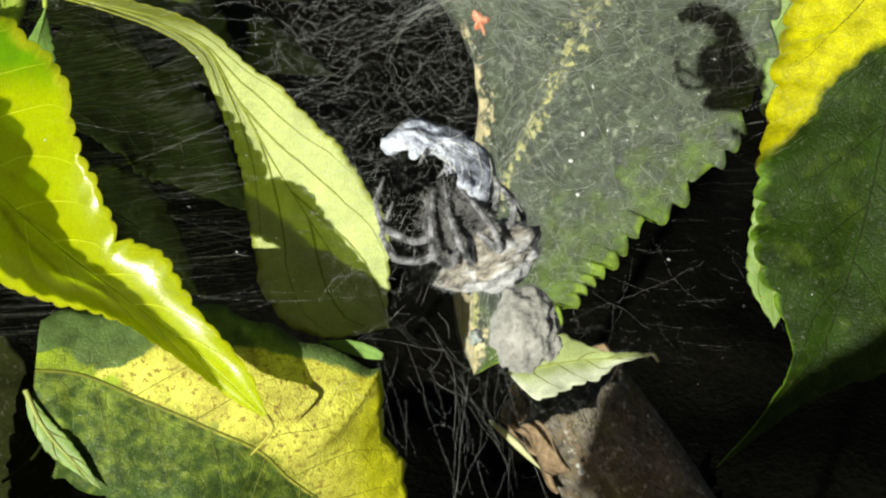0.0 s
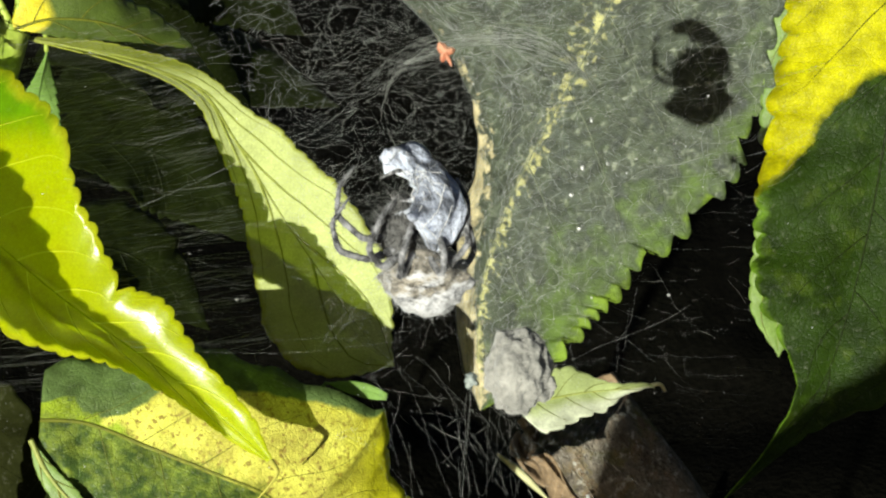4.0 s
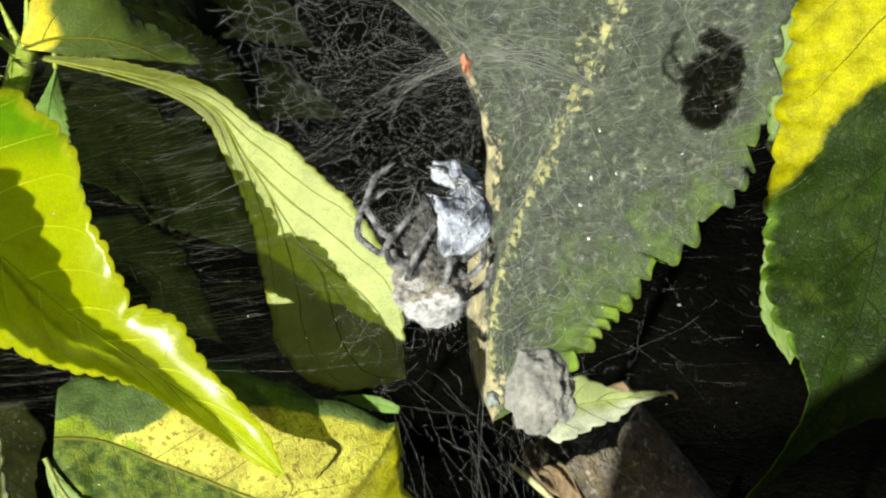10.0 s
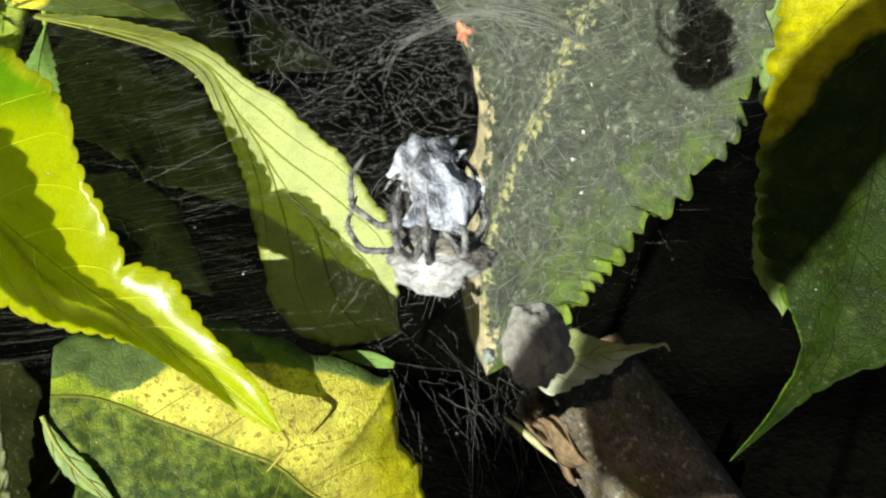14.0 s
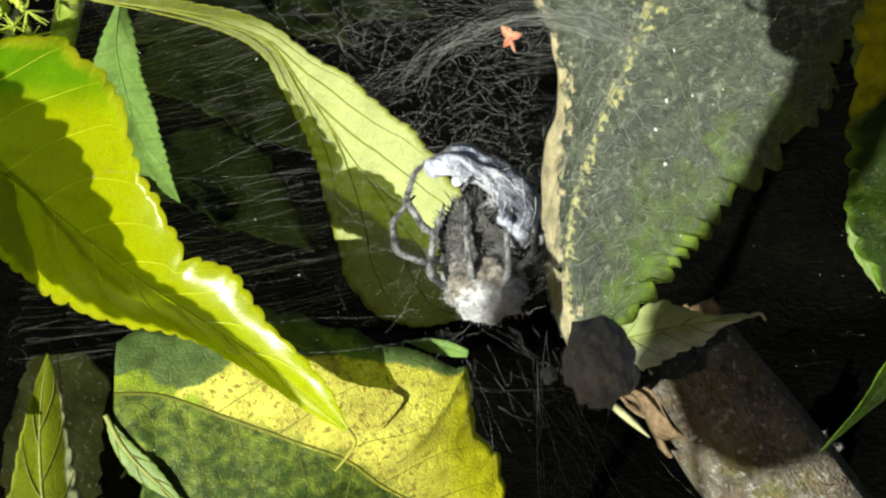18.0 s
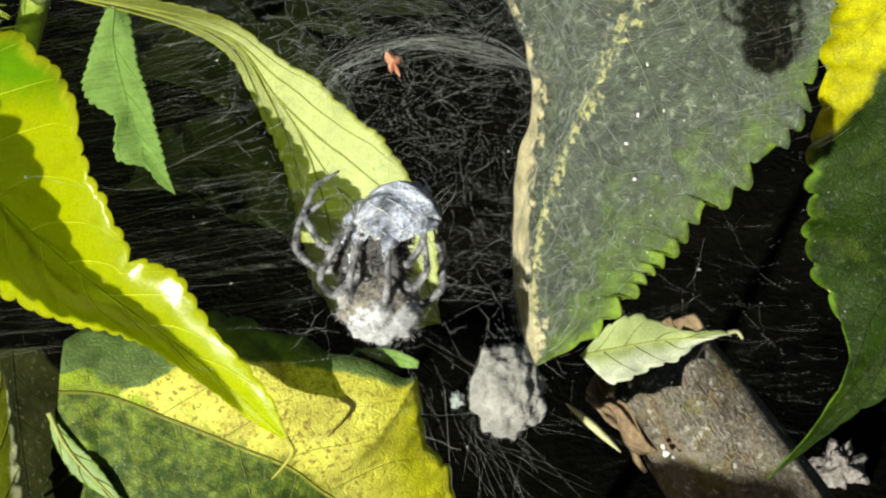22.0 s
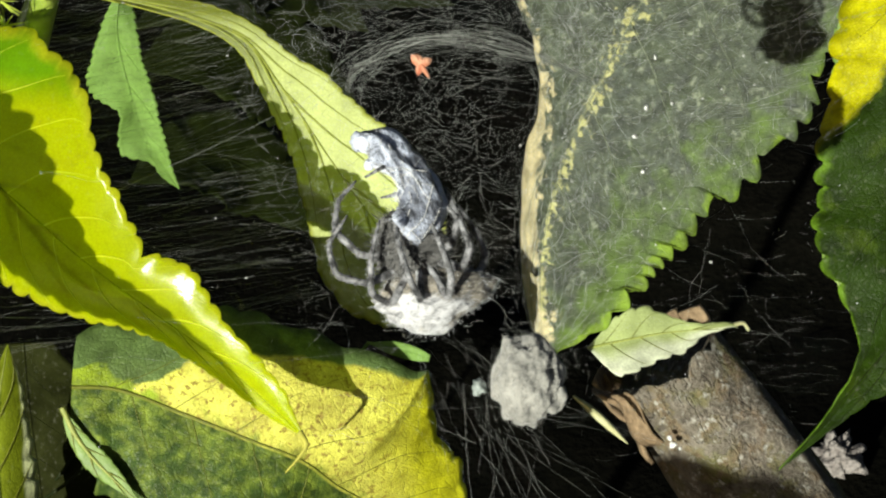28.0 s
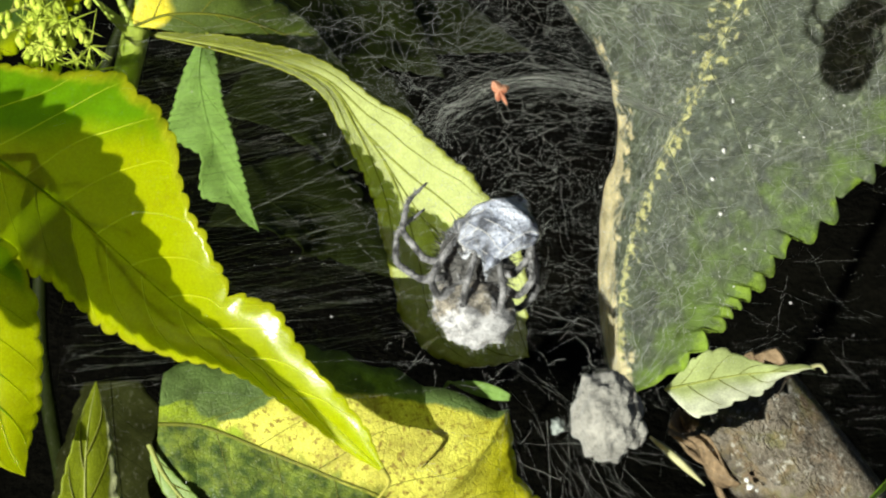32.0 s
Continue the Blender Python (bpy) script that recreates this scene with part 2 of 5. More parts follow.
m_rib_green = plain_material("green_leaf_vein", (0.05, 0.12, 0.02), (0.12, 0.20, 0.03), 400, 0.5, 0.2)
m_vein_gold = plain_material("yellow_leaf_vein", (0.46, 0.52, 0.008), (0.60, 0.66, 0.015), 400, 0.4, 0.2)
m_stem = plain_material("green_stem", (0.24, 0.34, 0.04), (0.50, 0.60, 0.10), 150, 0.5, 0.3)
m_silk = plain_material("silk", (0.36, 0.38, 0.35), (0.70, 0.72, 0.68), 300, 0.6, 0.0)
m_small = leaf_material("pale_small_leaf_skin", (0.44, 0.52, 0.20), [((0.72, 0.76, 0.55), (0, 0.8, 0, -0.25), 0.8, 150, 0.2)], rough=0.5, glow=0.15)


# ---- mesh helpers ----
def mesh_object(name, verts, faces, material, parent=None, label="", uv=None, smooth=True):
    """verts in metres, in the parent's space; uv: one pair a vertex."""
    data = bpy.data.meshes.new(name)
    data.from_pydata([tuple(v) for v in verts], [], [tuple(f) for f in faces])
    data.materials.append(material)
    if uv is not None:
        layer = data.uv_layers.new(name="UVMap")
        index = np.zeros(len(data.loops), np.int32)
        data.loops.foreach_get("vertex_index", index)
        layer.data.foreach_set("uv", np.asarray(uv, np.float32)[index].ravel())
    if smooth:
        data.polygons.foreach_set("use_smooth", np.ones(len(data.polygons), bool))
    ob = new(name, data)
    if parent is not None:
        ob.parent = parent
    if label:
        tagged(ob, label)
    return ob


def thing(name, place, label, category, group="", kind=""):
    """An Empty at the thing's base; place in frame centimetres."""
    ob = new(name)
    ob.empty_display_size = 0.01
    ob.matrix_basis = Matrix.Translation(placed(place))
    return tagged(ob, label, category, group, kind)


def spline(points, count):
    """Even samples along a smooth curve through the points."""
    p = np.asarray(points, float)
    d = np.r_[0, np.cumsum(np.linalg.norm(np.diff(p, axis=0), axis=1))]
    d /= d[-1]
    q = np.vstack([2 * p[0] - p[1], p, 2 * p[-1] - p[-2]])
    u = np.linspace(0, 1, max(count, 80))
    i = np.clip(np.searchsorted(d, u, side="right") - 1, 0, len(p) - 2)
    f = ((u - d[i]) / (d[i + 1] - d[i]))[:, None]
    a, b, c, e = q[i], q[i + 1], q[i + 2], q[i + 3]
    out = 0.5 * (2 * b + (c - a) * f + (2 * a - 5 * b + 4 * c - e) * f * f + (3 * b - a - 3 * c + e) * f ** 3)
    s = np.r_[0, np.cumsum(np.linalg.norm(np.diff(out, axis=0), axis=1))]
    even = np.linspace(0, s[-1], count)
    return np.array([np.interp(even, s, out[:, k]) for k in range(p.shape[1])]).T


def tubes(lines, sides=3, caps=False):
    """Verts, faces and uv of round strands. lines: (points, radius or radii), all in one unit."""
    verts, faces, uvs, start = [], [], [], 0
    turn = np.linspace(0, 2 * np.pi, sides, endpoint=False)
    for points, radius in lines:
        p = np.asarray(points, float)
        n = len(p)
        r = np.broadcast_to(np.asarray(radius, float), (n,))
        t = np.gradient(p, axis=0)
        t /= np.linalg.norm(t, axis=1)[:, None] + 1e-12
        ref = np.array([0.31, 0.22, 0.93]) if abs(t[:, 2]).mean() < 0.8 else np.array([0.9, 0.3, 0.2])
        a = np.cross(t, ref)
        a /= np.linalg.norm(a, axis=1)[:, None] + 1e-12
        b = np.cross(t, a)
        ring = p[:, None] + r[:, None, None] * (a[:, None] * np.cos(turn)[None, :, None] + b[:, None] * np.sin(turn)[None, :, None])
        verts.append(ring.reshape(-1, 3))
        uvs.append(np.stack(np.broadcast_arrays(np.linspace(0, 1, n)[:, None], (turn / (2 * np.pi))[None]), -1).reshape(-1, 2))
        for i in range(n - 1):
            for j in range(sides):
                k = (j + 1) % sides
                faces.append((start + i * sides + j, start + i * sides + k, start + (i + 1) * sides + k, start + (i + 1) * sides + j))
        if caps:
            faces.append(tuple(start + j for j in range(sides))[::-1])
            faces.append(tuple(start + (n - 1) * sides + j for j in range(sides)))
        start += n * sides
    return np.vstack(verts), faces, np.vstack(uvs)


def strand_part(name, lines, material, parent, label="", sides=3, kind="", caps=False):
    """Round strands given in frame centimetres, as one mesh under a thing."""
    verts, faces, uv = tubes(lines, sides, caps)
    base = np.array(parent.matrix_basis.translation) if parent.parent is None else np.array(parent.parent.matrix_basis.translation)
    ob = mesh_object(name, placed(verts) - base, faces, material, parent, label, uv)
    if kind:
        tagged(ob, kind=kind)
    return ob


def blob(radii, seed, rough=0.12, freq=2.2, cuts=3, shape=None):
    """Verts and faces of a lumpy ellipsoid."""
    bm = bmesh.new()
    bmesh.ops.create_icosphere(bm, subdivisions=cuts, radius=1.0)
    shift = Vector((seed * 1.7, seed * 0.9, -seed))
    verts = []
    for v in bm.verts:
        p = v.co.copy()
        f = 1 + rough * (noise.noise(p * freq + shift) + 0.5 * noise.noise(p * freq * 2.3 - shift))
        p = Vector((p.x * radii[0], p.y * radii[1], p.z * radii[2])) * f
        if shape:
            p = shape(p)
        verts.append(tuple(p))
    faces = [tuple(v.index for v in f.verts) for f in bm.faces]
    bm.free()
    return np.array(verts), faces


# ---- leaves ----
FACING = np.array([0.0, 0.0, -1.0])


def leaf(plant, material, spine, left, right, label, tooth=(0.33, 0.09), style="saw", bare=0, fold=1.3, cuts=(), waves=0.03, veins=7, sweep=0.16, rib=m_rib, vein_mat=m_rib_dark,
         rib_radius=0.035, vein_size=0.42, columns=9, seed=0, name="leaf"):
    """A leaf blade along its midrib. left and right: (width, lift) in centimetres at even steps from base to tip.
    tooth: pitch and depth of the margin, which is smooth on the side called bare; fold: how sharply the sides bend up; cuts: (side, place along, half length, depth) of tears."""
    rng = np.random.default_rng(seed + 11)
    length = np.linalg.norm(np.diff(spline(spine, 100), axis=0), axis=1).sum()
    rows = int(min(340, max(60, length / tooth[0] * 9)))
    mid = spline(spine, rows)
    t = np.gradient(mid, axis=0)
    t /= np.linalg.norm(t, axis=1)[:, None]
    side = np.cross(t, FACING)
    side /= np.linalg.norm(side, axis=1)[:, None]
    up = np.cross(side, t)
    u = np.linspace(0, 1, rows)
    grid = np.zeros((rows, 2 * columns + 1, 3))
    grid[:, columns] = mid
    for sign, profile in ((-1, left), (1, right)):
        steps = np.linspace(0, 1, len(profile))
        curve = spline(np.column_stack([steps * 4, np.array(profile)]), 200)
        width = np.clip(np.interp(u * 4, curve[:, 0], curve[:, 1]), 0.004, None)
        lift = np.interp(u * 4, curve[:, 0], curve[:, 2])
        run = np.cumsum(np.r_[0, np.hypot(np.diff(u) * length, np.diff(width))])
        f = run / tooth[0] + 0.35 * np.sin(run * 2.1 + seed)
        size = 0.45 + 0.9 * np.interp(np.floor(f), np.arange(400), rng.random(400))
        f = f % 1
        if style == "saw":
            bite = np.where(f < 0.8, np.sin(np.clip(f / 0.8, 0, 1) * np.pi / 2) ** 0.9, np.sqrt(np.clip((1 - f) / 0.2, 0, 1)))
        else:
            bite = np.sqrt(np.clip(1 - (2 * f - 1) ** 2, 0, 1))
        fade = np.clip(width / max(0.3, 6 * tooth[1]), 0, 1) * (0 if sign == bare else 1)
        nick = (bite - 0.6) * tooth[1] * size * fade
        for where, place, half, depth in cuts:
            if where == sign:
                width = width * (1 - depth * np.exp(-((u - place) / half) ** 2))
        width = width * (1 + 0.025 * np.sin(run * 5.3 + seed) + 0.015 * np.sin(run * 11.7 + seed * 2))
        phase = rng.random() * 6
        for j in range(1, columns + 1):
            v = j / columns
            # teeth shape the rim alone, and the blade swells between its side veins
            rim_part = np.clip((v - 0.74) / 0.26, 0, 1)
            wide = np.clip(width * v + nick * rim_part, 0.003 * v, None)
            ripple = waves * np.sin(u * veins * 2 * np.pi - v * 4.0 + phase) * v * np.clip(width, 0, 1) + 0.6 * waves * np.sin(u * 23 + phase * 3) * v ** 3 * np.clip(width, 0, 1)
            ripple = ripple + nick * 0.1 * rim_part
            grid[:, columns + sign * j] = mid + side * (sign * wide)[:, None] + t * (0.4 * nick * rim_part)[:, None] + up * (lift * v ** fold + ripple + 0.06 * width * math.sin(math.pi * v))[:, None]
    base = np.array(plant.matrix_basis.translation)
    cols = 2 * columns + 1
    normal = np.cross(np.gradient(grid, axis=0), np.gradient(grid, axis=1))
    normal /= np.linalg.norm(normal, axis=2)[..., None] + 1e-9
    normal *= np.where((normal * up[:, None]).sum(2) < 0, -1, 1)[..., None]
    top, low = grid.reshape(-1, 3), (grid - normal * 0.018).reshape(-1, 3)
    count = rows * cols
    faces, rim = [], {}
    for i, j in np.ndindex(rows - 1, cols - 1):
        a, b, c, d = i * cols + j, i * cols + j + 1, (i + 1) * cols + j + 1, (i + 1) * cols + j
        faces.append((a, b, c, d))
        faces.append((d + count, c + count, b + count, a + count))
        for p, q in ((a, b), (b, c), (c, d), (d, a)):
            if (q, p) in rim:
                del rim[q, p]
            else:
                rim[p, q] = 1
    faces += [(q, p, p + count, q + count) for p, q in rim]
    uv = np.stack(np.broadcast_arrays(u[:, None], np.linspace(0, 1, cols)[None]), -1).reshape(-1, 2)
    blade = mesh_object(name, placed(np.vstack([top, low])) - base, faces, material, plant, label, np.vstack([uv, uv]))

    def on(a, b):
        i, j = np.clip(np.asarray(a) * (rows - 1), 0, rows - 1), np.clip((np.asarray(b) + 1) * columns, 0, cols - 1)
        i0, j0 = np.floor(i).astype(int), np.floor(j).astype(int)
        i1, j1 = np.minimum(i0 + 1, rows - 1), np.minimum(j0 + 1, cols - 1)
        x, y = (i - i0)[..., None], (j - j0)[..., None]
        return (grid[i0, j0] * (1 - x) + grid[i1, j0] * x) * (1 - y) + (grid[i0, j1] * (1 - x) + grid[i1, j1] * x) * y, normal[i0, j0]

    w = np.linspace(0, 0.985, 60)
    p, nn = on(w, w * 0)
    strand_part("midrib", [(p + nn * 0.006, rib_radius * (1.05 - w))], rib, blade, sides=6)
    for k in range(veins):
        for sign in (-1, 1):
            a0 = 0.08 + 0.8 * (k + 0.3 * (sign > 0)) / veins
            s = np.linspace(0, 0.93, 16)
            p, nn = on(a0 + sweep * s + 0.05 * s ** 2, sign * s)
            if np.linalg.norm(p[-1] - p[0]) < 0.12:
                continue
            strand_part("vein", [(p + nn * 0.002, rib_radius * vein_size * (1.1 - s))], vein_mat, blade, sides=4)
    return blade, on


def stalk(plant, points, radii, material=m_stem, name="petiole", label="", sides=8):
    p = spline(points, 30)
    r = np.interp(np.linspace(0, 1, 30), np.linspace(0, 1, len(radii)), radii)
    r = r * (1 + 0.06 * np.sin(np.arange(30) * 2.4))
    return strand_part(name, [(p, r)], material, plant, label, sides, caps=True)


def ground_below(x, y, z):
    """The frame point on the ground straight below a frame point."""
    w = placed([x, y, z])
    w[2] = GROUND - 0.01
    return tuple((w - ORIGIN) @ AXES * 100)


# ---- ground ----
def make_ground():
    steps = np.sign(np.linspace(-1, 1, 141)) * np.abs(np.linspace(-1, 1, 141)) ** 1.2
    steps = np.where(np.abs(steps) < 0.93, steps * 1.6, np.sign(steps) * (1.5 + (np.abs(steps) - 0.93) / 0.07 * 400))
    x, y = np.meshgrid(steps, steps + 0.4)
    flat = np.stack([x.ravel(), y.ravel()], 1)
    near = np.exp(-(np.hypot(flat[:, 0], flat[:, 1] - 0.4) / 1.3) ** 4)
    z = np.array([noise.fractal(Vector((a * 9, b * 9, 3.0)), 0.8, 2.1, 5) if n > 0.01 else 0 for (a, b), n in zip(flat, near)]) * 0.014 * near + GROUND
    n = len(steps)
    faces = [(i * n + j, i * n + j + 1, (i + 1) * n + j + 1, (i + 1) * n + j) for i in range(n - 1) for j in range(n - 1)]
    # the deep shade under the shrubs is put into this near-black colour
    ob = mesh_object("ground", np.column_stack([flat, z]), faces, plain_material("shade_black_soil", (0.0016, 0.0017, 0.0012), (0.006, 0.0056, 0.004), 90, 0.98, 0.4, 0.002, gloss=0.02))
    tagged(ob, "soil under the shrubs, deep shade put in as near-black colour", "ground", kind="structure")


make_ground()

# ---- left shrub ----
shrub = thing("variegated_shrub", ground_below(-9.5, 4, 23), "shrub with yellow and green toothed leaves beside the web", "shrub")
stalk(shrub, [ground_below(-9.5, 4, 23), (-9.4, 6, 23.4), (-8.4, 2.2, 23.2), (-6.4, -0.05, 22.8), (-5.35, -0.95, 22.5), (-4.93, -2.2, 22.3), (-4.88, -2.4, 22.3)],
      (0.34, 0.31, 0.28, 0.25, 0.22, 0.19, 0.16), name="stem", label="light green hairy stem")
for tip in ((-4.85, -3.1, 22.2), (-5.15, -2.95, 22.1), (-5.4, -2.8, 22.0), (-4.6, -3.0, 22.3)):
    stalk(shrub, [(-4.9, -2.3, 22.3), tuple((np.array(tip) + (-4.9, -2.3, 22.3)) / 2 + (0.03, 0.05, 0)), tip], (0.09, 0.05, 0.015), name="shoot")

leaf(shrub, m_yellow, [(-7.24, -1.56, 21.23), (-6.29, -0.92, 21.13), (-5.15, -0.18, 20.83), (-4.05, 0.66, 20.53), (-3.27, 1.20, 20.44), (-2.57, 1.67, 20.34), (-2.00, 2.12, 20.24), (-1.56, 2.49, 20.14)],
     [(0, 0), (0.74, -0.10), (1.06, -0.14), (1.33, -0.12), (1.56, -0.04), (1.58, 0.08), (1.41, 0.33), (1.08, 0.36), (0.79, 0.28), (0.58, 0.13), (0.62, 0.10), (0.42, 0.06), (0.31, 0.05), (0.22, 0.03), (0, 0)],
     [(0, 0), (0.5, -0.05), (0.78, -0.06), (0.82, -0.08), (0.82, -0.11), (0.83, -0.13), (0.8, -0.13), (0.76, -0.12), (0.66, -0.12), (0.43, -0.1), (0.26, -0.07), (0.2, -0.05), (0.17, -0.04), (0.12, -0.02), (0, 0)],
     "bright yellow toothed leaf with a glossy fold", tooth=(0.2, 0.07), style="round", cuts=((-1, 0.642, 0.012, 0.2),), waves=0.015, fold=1.15, veins=10, rib=m_yellow, vein_mat=m_vein_gold, rib_radius=0.022, seed=1, sweep=0.1)
stalk(shrub, [(-1.61, 2.44, 20.16), (-1.53, 2.56, 20.11), (-1.61, 2.70, 20.09), (-1.75, 2.86, 20.09)], (0.04, 0.024, 0.014, 0.008), m_pale_tip, "leaf_tip")
stalk(shrub, [(-8.4, 2.2, 23.2), (-8.4, -1.2, 22.4), (-7.3, -1.57, 21.4)], (0.09, 0.07, 0.05))
leaf(shrub, m_bottom, [(-4.21, 2.09, 20.7), (-3.71, 2.13, 20.8), (-3.04, 2.39, 20.9), (-2.28, 2.69, 20.95), (-1.72, 2.94, 21.1), (-1.34, 3.33, 21.5), (-0.7, 3.84, 22.2), (-0.13, 4.31, 22.7)],
     [(0.5, -0.25), (0.7, -0.33), (0.78, -0.36), (1.12, -0.37), (1.3, -0.36), (1.24, -0.36), (1.28, -0.38), (1.36, -0.37), (1.47, -0.34), (1.57, -0.29), (1.33, -0.15), (0.97, -0.13), (0.94, -0.13), (0.6, -0.12), (0.0, 0.0)],
     [(0.44, -0.0), (1.03, 0.08), (1.12, 0.11), (1.16, 0.16), (1.23, 0.23), (1.28, 0.26), (1.35, 0.26), (1.46, 0.24), (1.47, 0.29), (1.4, 0.41), (1.3, 0.36), (1.22, 0.35), (1.1, 0.34), (0.81, 0.28), (0.0, 0.0)],
     "broad leaf, half yellow and half dark green", tooth=(0.5, 0.07), style="round", waves=0.05, veins=6, rib=m_rib_dark, rib_radius=0.022, vein_size=0.25, seed=2)
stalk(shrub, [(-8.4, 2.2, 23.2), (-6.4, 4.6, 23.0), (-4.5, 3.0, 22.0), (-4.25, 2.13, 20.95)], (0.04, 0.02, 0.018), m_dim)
leaf(shrub, m_pale, [(-4.92, -2.35, 22.41), (-3.73, -2.13, 22.61), (-2.79, -1.80, 23.01), (-2.37, -1.22, 23.41), (-1.83, -0.33, 23.81), (-1.17, 0.62, 23.92), (-0.65, 1.31, 23.81), (-0.32, 1.64, 23.81)],
     [(0, 0), (0.12, 0.04), (0.18, 0.06), (0.24, 0.08), (0.57, 0.16), (0.78, 0.2), (0.85, 0.18), (0.67, 0.1), (0, 0)],
     [(0, 0), (0.02, 0.035), (0.04, 0.07), (0.055, 0.07), (0.07, 0.07), (0.11, 0.08), (0.16, 0.09), (0.21, 0.09), (0.26, 0.08), (0.35, 0), (0.47, -0.16), (0.68, -0.33), (0.9, -0.5), (1.04, -0.58), (1.02, -0.58), (0.7, -0.4), (0, 0)],
     "long pale green hanging leaf with dark veins", tooth=(0.2, 0.035), waves=0.02, veins=4, sweep=0.42, rib=m_vein_olive, vein_mat=m_vein_olive, rib_radius=0.026, vein_size=0.7, seed=3)
leaf(shrub, m_upper, [(-4.89, -2.41, 22.2), (-4.44, -2.55, 22.3), (-3.81, -2.53, 22.6), (-3.2, -2.31, 23.2), (-2.6, -1.95, 23.6)],
     [(0.1, 0), (0.6, 0.01), (0.72, -0.07), (0.6, -0.16), (0.37, -0.2), (0.36, -0.21), (0.28, -0.16), (0.13, -0.08), (0, 0)],
     [(0, 0), (0.18, -0.01), (0.23, -0.04), (0.24, -0.07), (0.22, -0.03), (0.18, 0.02), (0.12, 0.04), (0.06, 0.02), (0, 0)],
     "olive leaf with a yellow patch at its base", tooth=(0.2, 0.03), veins=4, rib=m_rib_dark, rib_radius=0.02, seed=4)
leaf(shrub, m_shade, [(-7.35, -2.30, 22.14), (-6.75, -2.50, 22.37), (-6.20, -2.75, 22.60), (-5.66, -2.99, 22.72), (-5.21, -3.20, 22.83)],
     [(0, 0), (0.2, 0.1), (0.38, 0.2), (0.45, 0.26), (0.46, 0.28), (0.43, 0.25), (0.34, 0.2), (0.21, 0.14), (0, 0)],
     [(0, 0), (0.28, -0.11), (0.44, -0.18), (0.45, -0.19), (0.4, -0.17), (0.28, -0.15), (0.18, -0.12), (0.09, -0.06), (0, 0)],
     "green leaf beside the flower buds", tooth=(0.22, 0.05), veins=5, seed=5)
stalk(shrub, [(-5.2, -1.2, 22.4), (-6.6, -1.6, 22.4), (-7.35, -2.3, 22.14)], (0.08, 0.06, 0.04))
leaf(shrub, m_low, [(-4.95, 1.64, 20.79), (-5.05, 2.20, 20.79), (-5.09, 2.83, 20.79), (-5.02, 3.56, 20.68), (-4.87, 4.44, 20.68), (-4.71, 5.28, 20.68)][::-1],
     [(0, 0), (0.28, 0.12), (0.48, 0.21), (0.48, 0.21), (0.41, 0.2), (0.26, 0.18), (0.16, 0.14), (0.09, 0.07), (0, 0)],
     [(0, 0), (0.4, -0.2), (0.49, -0.27), (0.45, -0.35), (0.35, -0.39), (0.32, -0.34), (0.26, -0.29), (0.18, -0.19), (0, 0)],
     "olive leaf with sun on one margin put in as pale colour", tooth=(0.25, 0.06), veins=5, seed=6)
stalk(shrub, [(-9.2, 5.2, 23.3), (-6.0, 6.4, 21.5), (-4.71, 5.28, 20.68)], (0.08, 0.06, 0.05))
leaf(shrub, m_yellow, [(-6.37, -0.49, 19.34), (-6.13, 0.16, 19.57), (-5.95, 0.89, 19.8), (-5.78, 1.6, 19.8), (-5.62, 2.19, 19.8), (-5.43, 2.54, 19.8)],
     [(0, 0), (0.33, -0.19), (0.5, -0.31), (0.58, -0.29), (0.62, -0.19), (0.54, -0.19), (0.42, -0.21), (0.24, -0.18), (0, 0)],
     [(0, 0), (0.28, 0.13), (0.45, 0.23), (0.5, 0.3), (0.51, 0.32), (0.48, 0.27), (0.41, 0.22), (0.27, 0.14), (0, 0)],
     "bright yellow leaf with rounded teeth", tooth=(0.24, 0.06), style="round", veins=6, rib=m_yellow, vein_mat=m_yellow, seed=7)
stalk(shrub, [(-6.8, 0.3, 22.9), (-7.4, -0.6, 21), (-6.37, -0.49, 19.34)], (0.08, 0.06, 0.04))
leaf(shrub, m_strip, [(-4.29, 2.3, 20.6), (-4.13, 2.62, 20.6), (-3.88, 2.93, 20.6), (-3.41, 3.37, 20.6)],
     [(0, 0), (0.05, 0), (0.09, 0), (0.12, 0), (0.14, 0), (0.12, 0), (0.09, 0), (0.04, 0), (0, 0)],
     [(0, 0), (0.06, 0), (0.1, 0), (0.13, 0), (0.14, 0), (0.11, 0), (0.07, 0), (0.04, 0), (0, 0)],
     "narrow pale leaf under the broad one", tooth=(0.12, 0.03), veins=3, seed=8)
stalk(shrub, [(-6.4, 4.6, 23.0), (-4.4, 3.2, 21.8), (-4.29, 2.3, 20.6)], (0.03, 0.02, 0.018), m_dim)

leaf(shrub, m_jag, [(-1.1, 1.72, 21.9), (-0.7, 1.78, 21.75), (-0.38, 1.86, 21.7)],
     [(0, 0), (0.05, 0), (0.08, 0), (0.08, 0), (0.04, 0)], [(0, 0), (0.05, 0), (0.08, 0), (0.08, 0), (0.04, 0)],
     "bright green leaf tip behind the broad leaf", tooth=(0.2, 0.01), veins=2, rib=m_jag, vein_mat=m_jag, rib_radius=0.015, seed=31)
stalk(shrub, [(-9.0, 7.5, 23.6), (-5.5, 6.6, 23.8), (-2.4, 3.4, 23.5), (-1.1, 1.72, 21.9)], (0.04, 0.03, 0.02), m_rib_green)

